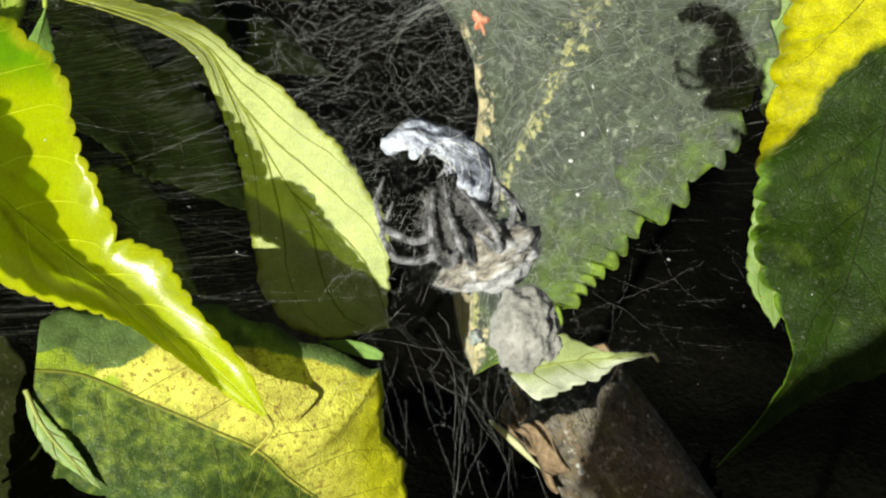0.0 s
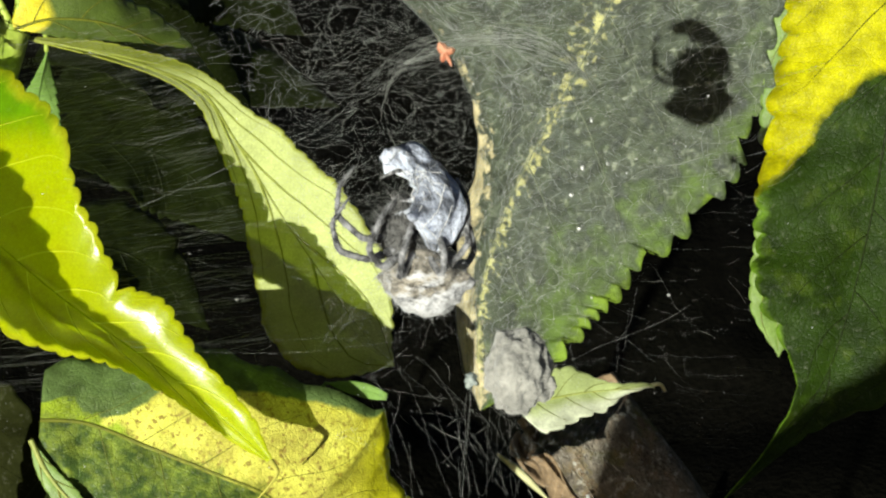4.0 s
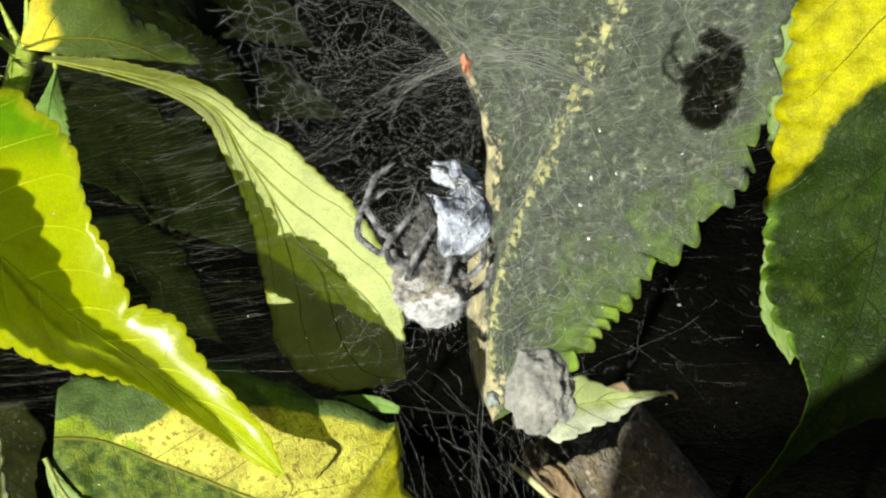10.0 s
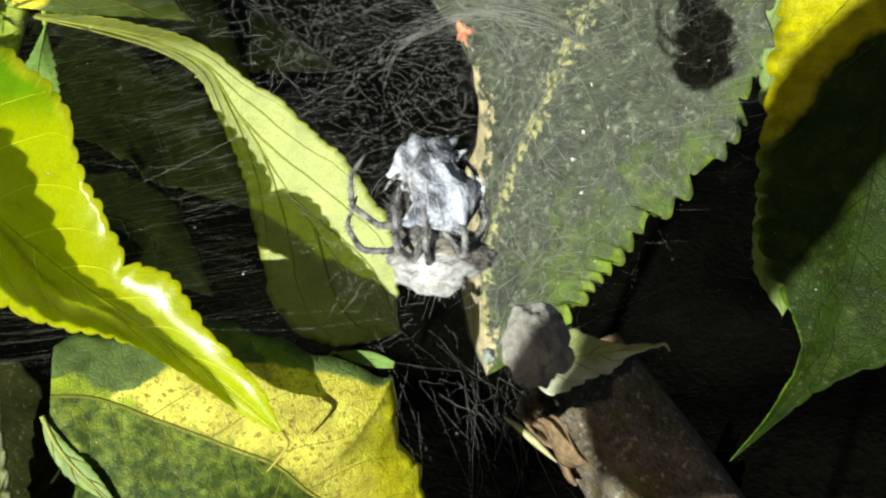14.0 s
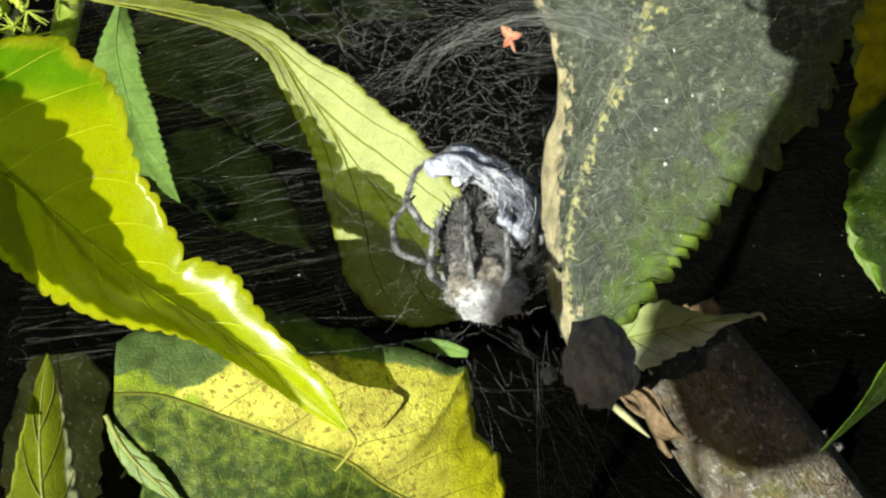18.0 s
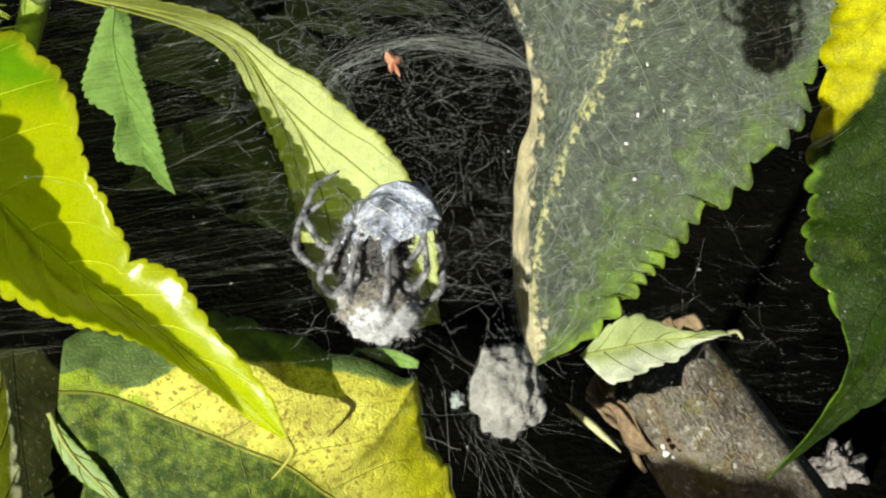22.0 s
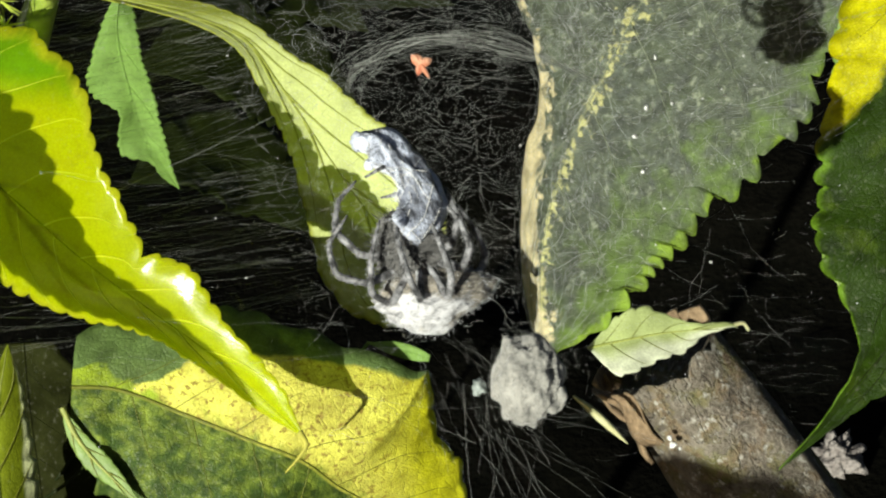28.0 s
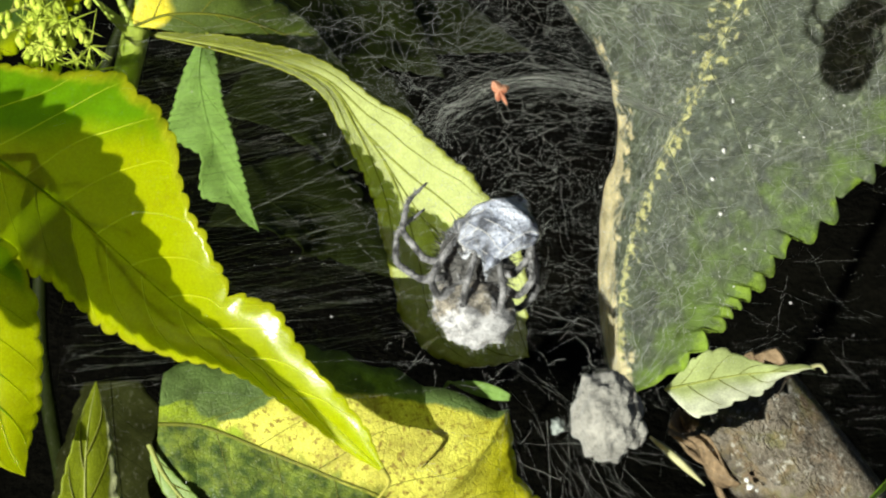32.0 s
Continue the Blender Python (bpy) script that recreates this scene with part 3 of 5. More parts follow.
leaf(shrub, m_olive_shadow, [(-5.25, 1.84, 22.3), (-5.21, 2.44, 22.3), (-5.13, 3.12, 22.3), (-5.05, 3.8, 22.3), (-5.02, 4.69, 22.3), (-5.1, 5.8, 22.3)],
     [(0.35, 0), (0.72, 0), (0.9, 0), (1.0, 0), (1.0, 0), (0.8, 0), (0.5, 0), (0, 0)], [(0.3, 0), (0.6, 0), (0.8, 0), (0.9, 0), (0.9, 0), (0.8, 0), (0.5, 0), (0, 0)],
     "olive leaf low down, its shadow put in as dark colour", tooth=(0.25, 0.05), veins=6, waves=0.05, rib=m_olive_shadow, vein_mat=m_olive_shadow, vein_size=0.3, rib_radius=0.015, seed=33)
stalk(shrub, [(-9.2, 5.2, 23.3), (-7.0, 6.9, 22.6), (-5.1, 5.8, 22.3)], (0.06, 0.05, 0.04), m_olive_shadow)

# flower buds at the top of the stem
rng = np.random.default_rng(5)
for k in range(70):
    at = np.array([-5.75, -2.35, 21.7]) + rng.normal(0, 1, 3) * (0.24, 0.24, 0.15)
    v, f = blob((0.05, 0.08, 0.05), k, 0.5, 2.0, 1)
    mesh_object("flower_bud", placed(v + at) - np.array(shrub.matrix_basis.translation), f, m_bud, shrub)
tufts = [np.array([-5.75, -2.35, 21.6]) + rng.normal(0, 1, 3) * (0.3, 0.28, 0.15) for _ in range(24)]
strand_part("bud_hairs", [(np.array([c + d * s for s in (0.02, 0.1, 0.2)]), (0.012, 0.009, 0.004)) for c in tufts for d in rng.normal(0, 1, (14, 3)) * 0.75], m_bud, shrub, kind="stuff")

# unseen leaf higher up, nearer the sun, placed to throw toothed shade below
leaf(shrub, m_shade, [(-8.90, 0.57, 15.0), (-7.70, 0.97, 15.0), (-6.90, 1.62, 15.0), (-6.25, 2.17, 15.0), (-5.40, 2.54, 15.0), (-4.75, 2.95, 15.0), (-4.4, 3.2, 15.0), (-4.15, 3.42, 15.0)],
     [(0.85, 0), (0.85, 0), (0.87, 0), (0.87, 0), (0.78, 0), (0.56, 0), (0.33, 0), (0.22, 0), (0.14, 0), (0.12, 0), (0.02, 0)],
     [(0.7, 0), (0.74, 0), (0.76, 0), (0.74, 0), (0.64, 0), (0.46, 0), (0.32, 0), (0.24, 0), (0.2, 0), (0.14, 0), (0.03, 0)],
     "unseen green toothed leaf nearer the sun, placed to cast shade", tooth=(0.3, 0.13), veins=7, seed=10)
stalk(shrub, [(-9.3, 5.2, 23.3), (-10.6, 2.0, 18), (-8.9, 0.57, 15)], (0.09, 0.07, 0.05))

# ---- right shrub ----
shrub_b = thing("variegated_shrub", ground_below(8.6, 4, 24), "shrub with yellow-topped and dark green toothed leaves", "shrub")
stalk(shrub_b, [ground_below(8.6, 4, 24), (8.8, 6, 24), (8.6, 0, 23.6), (8.2, -5, 23.2), (7.6, -8, 22.8)], (0.35, 0.3, 0.26, 0.22, 0.18), name="stem", label="green stem")
big, on_big = leaf(shrub_b, m_big, [(4.0, -6.43, 22.5), (3.43, -5.44, 23.0), (2.85, -4.12, 23.6), (2.29, -2.79, 24.0), (1.69, -1.63, 24.1), (1.17, -0.53, 24.3), (0.87, 0.45, 24.5), (0.78, 1.27, 24.55), (0.83, 2.26, 24.5)],
     [(0, 0), (1.36, 0.36), (1.46, 0.4), (1.54, 0.45), (1.65, 0.53), (1.78, 0.6), (1.89, 0.66), (1.99, 0.72), (2.1, 0.74), (2.23, 0.69), (2.32, 0.6), (2.35, 0.52), (2.25, 0.47), (2.1, 0.47),
      (1.9, 0.52), (1.74, 0.59), (1.61, 0.69), (1.43, 0.76), (1.18, 0.71), (0.89, 0.54), (0, 0)],
     [(0, 0), (0.87, -0.18), (1.84, -0.41), (2.59, -0.52), (3.09, -0.47), (3.45, -0.38), (3.81, -0.31), (4.18, -0.29), (4.46, -0.25), (4.6, -0.22), (4.3, -0.27), (2.04, -0.41), (1.19, -0.39), (0.75, -0.42),
      (0.56, -0.54), (0.52, -0.66), (0.44, -0.74), (0.32, -0.7), (0.24, -0.5), (0.16, -0.31), (0, 0)],
     "large dark leaf veiled in dusty silk", tooth=(0.34, 0.15), bare=1, waves=0.03, veins=7,
     rib=m_dusty, vein_mat=m_dusty, rib_radius=0.02, columns=30, seed=12)
stalk(shrub_b, [(7.9, -6.8, 23), (6, -7.6, 22.6), (4.0, -6.43, 22.5)], (0.12, 0.09, 0.06))
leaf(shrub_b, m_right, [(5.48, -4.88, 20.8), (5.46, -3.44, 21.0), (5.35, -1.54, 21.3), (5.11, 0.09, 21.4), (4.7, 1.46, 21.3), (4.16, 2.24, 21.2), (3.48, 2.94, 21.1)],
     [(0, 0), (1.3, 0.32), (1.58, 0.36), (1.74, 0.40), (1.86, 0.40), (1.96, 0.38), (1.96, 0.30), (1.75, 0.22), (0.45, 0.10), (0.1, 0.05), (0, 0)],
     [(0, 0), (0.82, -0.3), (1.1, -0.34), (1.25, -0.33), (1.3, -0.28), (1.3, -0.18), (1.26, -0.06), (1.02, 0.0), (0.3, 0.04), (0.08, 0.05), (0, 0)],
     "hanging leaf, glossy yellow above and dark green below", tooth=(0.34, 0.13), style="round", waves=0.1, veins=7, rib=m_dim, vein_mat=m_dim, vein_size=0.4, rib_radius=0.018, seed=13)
stalk(shrub_b, [(8.2, -5, 23.2), (6.8, -5.6, 21.8), (5.48, -4.88, 20.8)], (0.1, 0.08, 0.06))
leaf(shrub_b, m_strip, [(5.18, -4.80, 22.88), (4.86, -3.49, 23.04), (4.70, -2.03, 23.25), (4.61, -0.61, 23.35), (4.50, 0.60, 23.35), (4.53, 1.42, 23.30)],
     [(0.00, 0), (0.29, 0), (0.50, 0), (0.58, 0), (0.60, 0), (0.60, 0), (0.60, 0), (0.58, 0), (0.53, 0), (0.38, 0), (0.00, 0)],
     [(0.00, 0), (0.12, 0), (0.25, 0), (0.37, 0), (0.44, 0), (0.42, 0), (0.38, 0), (0.32, 0), (0.34, 0), (0.32, 0), (0.00, 0)],
     "light green leaf half hidden behind the hanging one", tooth=(0.22, 0.06), style="round", cuts=((1, 0.62, 0.03, 0.5),), veins=6, seed=14)
stalk(shrub_b, [(8.2, -5, 23.2), (6.8, -5.6, 23.4), (5.18, -4.8, 22.88)], (0.09, 0.07, 0.05))

# ---- seedling behind the web ----
seedling = thing("seedling", ground_below(-14, 2, 31), "young plant with one ragged green leaf", "plant")
stalk(seedling, [ground_below(-14, 2, 31), (-13.8, 4, 31), (-12.6, -4, 30.6), (-9.5, -6.8, 30.3), (-6.6, -5.4, 30.3), (-6.14, -2.96, 30.5)], (0.12, 0.1, 0.08, 0.06, 0.05, 0.04), name="stem")
leaf(seedling, m_jag, [(-6.14, -2.96, 30.5), (-6.37, -2.11, 31.0), (-6.31, -1.18, 31.5), (-6.15, -0.32, 32.0), (-5.7, 0.56, 32.5)],
     [(0, 0), (0.1, -0.14), (0.23, -0.2), (0.34, 0.03), (0.36, 0.05), (0.36, 0.02), (0.37, 0.04), (0.41, 0.12), (0.38, 0.17), (0.32, 0.21), (0.21, 0.2), (0.1, 0.11), (0, 0)],
     [(0, 0), (0.08, 0.01), (0.17, 0.02), (0.29, 0.01), (0.46, 0.03), (0.63, 0.05), (0.62, 0.07), (0.24, 0.14), (0.36, 0.17), (0.45, 0.14), (0.16, 0.01), (0.12, 0.03), (0, 0)],
     "ragged mid-green leaf eaten at one margin", tooth=(0.16, 0.05), veins=4, rib=m_jag, vein_mat=m_jag, rib_radius=0.02, seed=15)

# leaves of another plant, low behind the web, their shade put into the colour
low_plant = thing("low_plant", ground_below(-13, 2, 41), "low green plant behind the web, shade put into its dark colour", "plant")
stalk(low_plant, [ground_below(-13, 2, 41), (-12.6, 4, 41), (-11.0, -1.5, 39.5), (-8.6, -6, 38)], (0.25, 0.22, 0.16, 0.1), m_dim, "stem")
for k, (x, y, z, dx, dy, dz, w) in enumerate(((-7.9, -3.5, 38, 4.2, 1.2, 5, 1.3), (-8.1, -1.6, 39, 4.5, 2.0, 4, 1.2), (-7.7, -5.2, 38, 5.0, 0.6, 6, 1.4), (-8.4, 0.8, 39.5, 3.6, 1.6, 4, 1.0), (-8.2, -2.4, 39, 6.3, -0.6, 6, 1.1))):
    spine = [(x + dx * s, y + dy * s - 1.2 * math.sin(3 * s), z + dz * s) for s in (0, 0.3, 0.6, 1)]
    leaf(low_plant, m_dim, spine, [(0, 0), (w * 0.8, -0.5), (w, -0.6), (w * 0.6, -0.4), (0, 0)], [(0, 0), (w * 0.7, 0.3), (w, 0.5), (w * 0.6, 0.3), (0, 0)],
         "green leaf with shade put into its dark colour", tooth=(0.5, 0.08), veins=5, rib=m_dim, vein_mat=m_dim, seed=40 + k)

# ---- dead branch with a fallen leaf on it ----
def bark_material():
    n = Nodes("weathered_wood")
    uv = n.add("UVMap").outputs[0]
    grain = n.noise(1.0, 7, 0.7, n.add("Mapping", {"Vector": uv, "Scale": (1.3, 1.8, 1.0)}).outputs[0])
    cracks = n.noise(1.0, 4, 0.6, n.add("Mapping", {"Vector": uv, "Scale": (0.6, 1.7, 1.0)}).outputs[0])
    fine = n.noise(900, 5, 0.7)
    colour = n.mix(n.ramp(n.math("ADD", n.math("MULTIPLY", grain, 0.6), n.math("MULTIPLY", fine, 0.4)), 0.34, 0.68), (0.060, 0.050, 0.038), (0.40, 0.35, 0.28))
    colour = n.mix(n.ramp(n.noise(130, 5, 0.7), 0.50, 0.62), colour, n.mix(fine, (0.06, 0.075, 0.012), (0.30, 0.31, 0.08)))
    colour = n.mix(n.ramp(n.noise(260, 5, 0.7), 0.50, 0.64), colour, n.mix(fine, (0.08, 0.055, 0.035), (0.42, 0.31, 0.21)))
    colour = n.mix(n.ramp(n.noise(620, 5, 0.7), 0.56, 0.64), colour, (0.52, 0.50, 0.44))
    split = n.ramp(n.math("ABSOLUTE", n.math("SUBTRACT", cracks, 0.5)), 0.0, 0.012)
    colour = n.mix(n.math("MULTIPLY_ADD", split, 0.22), n.mix(0.7, colour, (0.012, 0.010, 0.008)), colour)
    colour.node.inputs[0].links[0].from_node.inputs[2].default_value = 0.78
    n.set(Base_Color=colour, Roughness=0.9, Specular_IOR_Level=0.15)
    n.bump(n.math("ADD", n.math("ADD", grain, n.math("MULTIPLY", fine, 0.6)), n.math("MULTIPLY", split, 0.2)), 1.0, 0.0022)
    return n.mat


m_bark = bark_material()
m_bark_moss = plain_material("mossy_patch", (0.10, 0.13, 0.02), (0.26, 0.28, 0.07), 260, 0.9, 0.8, 0.0008)
m_dead = plain_material("dead_brown_bark", (0.07, 0.045, 0.025), (0.34, 0.24, 0.14), 200, 0.8, 0.7, 0.0008, 5)
m_pale_dry = plain_material("dry_pale_blade", (0.34, 0.34, 0.16), (0.60, 0.58, 0.32), 200, 0.7, 0.4)


def make_branch():
    start, way = np.array([2.48, 2.8, 28.2]), np.array([2.95, 4.1, 0.9])
    end = placed(start)
    away = way * 0.01 @ AXES.T
    reach = (end[2] - GROUND + 0.01) / -away[2]
    base = thing("dead_branch", start + way * reach, "weathered grey-brown dead branch leaning from the ground", "branch")
    rows, sides = 90, 28
    turn = np.linspace(0, 2 * np.pi, sides, endpoint=False)
    axis = start + way * (np.linspace(0, 1, rows) ** 1.5)[:, None] * reach
    t = way / np.linalg.norm(way)
    a = np.cross(t, (0, 0, 1.0))
    a /= np.linalg.norm(a)
    b = np.cross(t, a)
    verts = []
    for i, c in enumerate(axis):
        along = np.linalg.norm(c - start)
        for j, q in enumerate(turn):
            d = a * math.cos(q) + b * math.sin(q)
            ridge = 0.10 * noise.noise(Vector((math.cos(q) * 2.4, math.sin(q) * 2.4, along * 0.35))) + 0.05 * noise.noise(Vector((math.cos(q) * 6, math.sin(q) * 6, along * 0.8)))
            crack = -0.16 * max(0, 1 - abs(((q * 3.2 + 0.15 * math.sin(along * 2)) % (2 * math.pi)) - math.pi) * 7) * min(1, along + 0.3)
            r = (0.90 + 0.05 * along) * (1 + ridge + crack)
            # a broken, splintered end
            broken = 0.22 * noise.noise(Vector((math.cos(q) * 3, math.sin(q) * 3, 5))) * max(0, 1 - along / 1.4)
            verts.append(c + d * r + t * broken)
    hollow = axis[0] + t * 0.5
    verts.append(hollow)
    faces = [(i * sides + j, i * sides + (j + 1) % sides, (i + 1) * sides + (j + 1) % sides, (i + 1) * sides + j) for i in range(rows - 1) for j in range(sides)]
    faces += [(len(verts) - 1, (j + 1) % sides, j) for j in range(sides)]
    origin = np.array(base.matrix_basis.translation)
    wrap = np.array([(np.linalg.norm(c - start), 0.95 * min(q, 2 * math.pi - q)) for c in axis for q in turn] + [(0, 0)])
    wood = mesh_object("wood", placed(verts) - origin, faces, m_bark, base, uv=wrap)
    # curled brown flakes of bark at the broken end
    for k, (q, size) in enumerate(((3.6, 0.75), (4.25, 0.95), (5.0, 0.7), (3.0, 0.7), (2.5, 0.5), (4.65, 0.55), (3.9, 0.5), (5.4, 0.5))):
        grid = []
        for i in range(9):
            for j in range(7):
                s, w = i / 8, j / 6 - 0.5
                ang = q + w * 0.45
                d = a * math.cos(ang) + b * math.sin(ang)
                r = 0.97 + 0.10 * math.sin(s * 5 + k) + 0.12 * (1 - s) ** 2 + 0.05 * noise.noise(Vector((s * 4, w * 5, k)))
                grid.append(start + t * (-0.35 * size + s * 1.9 * size + 0.12 * noise.noise(Vector((w * 6, k, 0)))) + d * r)
        g = np.array(grid)
        fs = [(i * 7 + j, i * 7 + j + 1, (i + 1) * 7 + j + 1, (i + 1) * 7 + j) for i in range(8) for j in range(6)]
        inner = g - (g - (start + np.outer((g - start) @ t, t))) * 0.05
        n = len(g)
        fs += [tuple(x + n for x in f[::-1]) for f in fs]
        edge = [j for j in range(7)] + [i * 7 + 6 for i in range(1, 9)] + [56 + j for j in range(5, -1, -1)] + [i * 7 for i in range(7, 0, -1)]
        fs += [(edge[i], edge[i - 1], edge[i - 1] + n, edge[i] + n) for i in range(len(edge))]
        mesh_object("bark_flake", placed(np.vstack([g, inner])) - origin, fs, m_dead, base, "curled brown flake of bark")
    for k, (along, q, size) in enumerate(((2.2, 4.0, 0.26), (3.0, 4.6, 0.3), (1.3, 5.1, 0.16))):
        d = a * math.cos(q) + b * math.sin(q)
        v, f = blob((size, size * 0.8, 0.05), k + 3, 0.5, 2.5, 3)
        m = np.column_stack([t, np.cross(d, t), d])
        mesh_object("moss", placed(start + t * along + d * 0.95 + v @ m.T) - origin, f, m_bark_moss, base, "dull green moss patch")
    return base


make_branch()
fallen = thing("fallen_leaf", (1.9, 2.9, 28.3), "small pale green leaf caught in silk above the dead branch", "leaf")
leaf(fallen, m_small, [(1.38, 2.36, 26.34), (1.88, 2.26, 26.44), (2.39, 2.17, 26.54), (2.93, 2.12, 26.63), (3.33, 2.07, 26.73), (3.45, 2.12, 26.83)],
     [(0.00, 0.00), (0.21, 0.05), (0.39, 0.08), (0.41, 0.05), (0.27, 0.01), (0.14, -0.01), (0.08, -0.02), (0.05, -0.03), (0.00, 0.00)],
     [(0.00, 0.00), (0.40, 0.22), (0.43, 0.25), (0.35, 0.18), (0.31, 0.13), (0.26, 0.09), (0.10, -0.01), (0.06, -0.03), (0.00, 0.00)],
     "pale green blade", tooth=(0.22, 0.05), waves=0.01, veins=4, rib_radius=0.02, seed=20, name="blade")
stalk(fallen, [(3.40, 2.07, 26.81), (3.53, 2.06, 26.88), (3.61, 2.16, 26.92)], (0.03, 0.025, 0.02), m_pale_dry)

# ---- the web ----
web = thing("spider_web", (0.3, -1.3, 15), "dense tangled spider web of fine white silk", "web")
rng = np.random.default_rng(21)
HAIR, FINE, MID, THICK = 0.00034, 0.00048, 0.0008, 0.0014


def sagging(a, b, sag=0.0, shake=0.02, count=9):
    a, b = np.array(a, float), np.array(b, float)
    s = np.linspace(0, 1, count)[:, None]
    p = a + (b - a) * s
    p[:, 1] += sag * 4 * (s * (1 - s))[:, 0]
    bend = np.cumsum(rng.normal(0, shake, (count, 3)), axis=0)
    return p + bend - np.linspace(0, 1, count)[:, None] * bend[-1]


def strands(name, lines, label="", single=0):
    """The first few strands are parts of their own, the rest one part."""
    for line in lines[:single]:
        strand_part("strand", [line], m_silk, web)
    strand_part(name, lines[single:], m_silk, web, label, kind="stuff")


# near-parallel lines between the yellow and the pale leaf
lines = []
for k in range(130):
    y = -2.2 + 3.9 * (k / 130) ** 1.35 + rng.normal(0, 0.05)
    x0 = -5.6 + 0.3 * rng.random()
    x1 = -2.9 + 0.62 * max(0, y + 1.6) * 0.62 + rng.normal(0, 0.1)
    z = 22.0 + rng.normal(0, 0.5)
    lines.append((sagging((x0, y + 0.28 + rng.normal(0, 0.16), z), (x1, y - 0.28 + rng.normal(0, 0.16), z + 1.0), 0.05, 0.02, 12), (FINE, MID, MID, FINE)[k % 4]))
for k in range(170):
    a = np.array([rng.uniform(-5.4, -3.2), rng.uniform(-2.2, 1.6), rng.uniform(21.2, 23)])
    d = np.array([rng.uniform(0.4, 1.6), rng.normal(-0.2, 0.25), rng.normal(0, 0.3)])
    lines.append((sagging(a, a + d, 0.01, 0.012), FINE))
for k in range(900):
    a = np.array([rng.uniform(-5.6, -1.6), rng.uniform(-2.4, 2.2), rng.uniform(20.8, 23)])
    if a[0] > -3.4 + 0.6 * (a[1] + 1.6):
        continue
    d = rng.normal(0, 1, 3) * (0.16, 0.14, 0.2)
    lines.append((sagging(a, a + d, 0.01, 0.02, 5), HAIR))
rng.shuffle(lines)
lines.insert(0, (sagging((-3.88, 0.03, 21.0), (-2.07, -0.87, 21.3), 0.02, 0.01), THICK))
lines.insert(1, (sagging((-4.2, 1.1, 21.2), (-2.0, 0.72, 21.4), 0.02, 0.01), THICK))
strands("parallel_sheet", lines, "sheet of near-parallel silk lines", 45)

# tangle in the dark gap behind the spider
lines = []
for k in range(2600):
    z = rng.uniform(15.5, 23)
    wide = z / 24
    x, y = rng.uniform(-2.3, 1.5), rng.uniform(-3.2, 2.2)
    if x < -1.4 + 0.35 * (y + 3.2) - 0.9 or (y > 0.9 and k % 12):
        continue
    p = np.array([x, y, z])
    head = rng.normal(0, 1, 3) * (1, 0.5, 0.4)
    head /= np.linalg.norm(head)
    pts = [p]
    for _ in range(rng.integers(4, 9)):
        head = head + rng.normal(0, 0.30, 3) * (1, 0.8, 1)
        head /= np.linalg.norm(head)
        pts.append(pts[-1] + head * rng.uniform(0.04, 0.10) * wide * 1.3)
    lines.append((np.array(pts), (HAIR, HAIR, FINE, HAIR, MID)[k % 5]))
for k in range(50):
    z = rng.uniform(15, 22)
    a = np.array([rng.uniform(-3.2, 1.0), rng.uniform(-3.2, 1.5), z])
    b = a + np.array([rng.uniform(0.6, 2.4), rng.uniform(-1.2, 0.5), rng.normal(0, 0.6)])
    lines.append((sagging(a, b, 0.03, 0.02), FINE))
strands("tangle", lines, "tangle of curled fine silk", 40)

# the arched band above the spider
lines = []
arch = [(-0.42, -1.12, 14.8), (-0.27, -1.29, 14.4), (0.01, -1.43, 14.1), (0.41, -1.53, 14.0), (0.81, -1.47, 14.1), (1.15, -1.35, 14.6), (1.42, -1.24, 15.6)]
for k in range(34):
    off = rng.normal(0, 1, 3) * (0.06, 0.05, 0.10)
    bend = rng.normal(0, 0.03, (7, 3)) + off
    bend[-2:] *= (0.35, 0.3, 0.5)
    p = spline(np.array(arch) + bend, 26)
    a = rng.integers(0, 14)
    lines.append((p[a:a + rng.integers(9, 26)] if k % 3 else p[4:], (FINE, FINE, MID)[k % 3]))
for k in range(45):
    c = spline(arch, 60)[rng.integers(3, 50)]
    d = rng.normal(0, 1, 3) * (0.35, 0.22, 0.3)
    lines.append((sagging(c - d * 0.3, c + d, 0.02, 0.03, 7), FINE))
strands("arched_band", lines, "thick arched band of silk", 25)

# film of silk that hangs over the top of the dark leaf
lines = []
for k in range(160):
    x, y = rng.normal(0.4, 1.0), -2.3 + rng.normal(0, 0.55)
    a = np.array([x, y, rng.uniform(16, 22)])
    d = np.array([rng.normal(0.6, 0.4), rng.normal(0.05, 0.25), rng.normal(0.3, 0.5)])
    lines.append((sagging(a, a + d, 0.04, 0.03, 7), FINE))
strands("upper_veil", lines, "thin veil of silk", 10)

# lines that fan out below the egg sac
lines = []
for k in range(18):
    a = np.array([rng.normal(0.75, 0.3), rng.normal(1.5, 0.15), 16 + rng.normal(0, 0.4)])
    b = np.array([rng.uniform(0.0, 2.9), rng.uniform(2.6, 4.8), rng.uniform(18, 26)])
    lines.append((sagging(a, b, 0.0, 0.012, 10), (FINE, FINE, MID, FINE)[k % 4]))
for k in range(24):
    a = np.array([rng.uniform(-0.8, 0.6), rng.uniform(1.2, 2.2), rng.uniform(18, 22)])
    lines.append((sagging(a, a + np.array([rng.normal(0.3, 0.3), rng.uniform(0.6, 1.8), rng.normal(0.8, 0.6)]), 0, 0.012), FINE))
strands("lower_fan", lines, "loose lines of silk running down to the branch", 25)

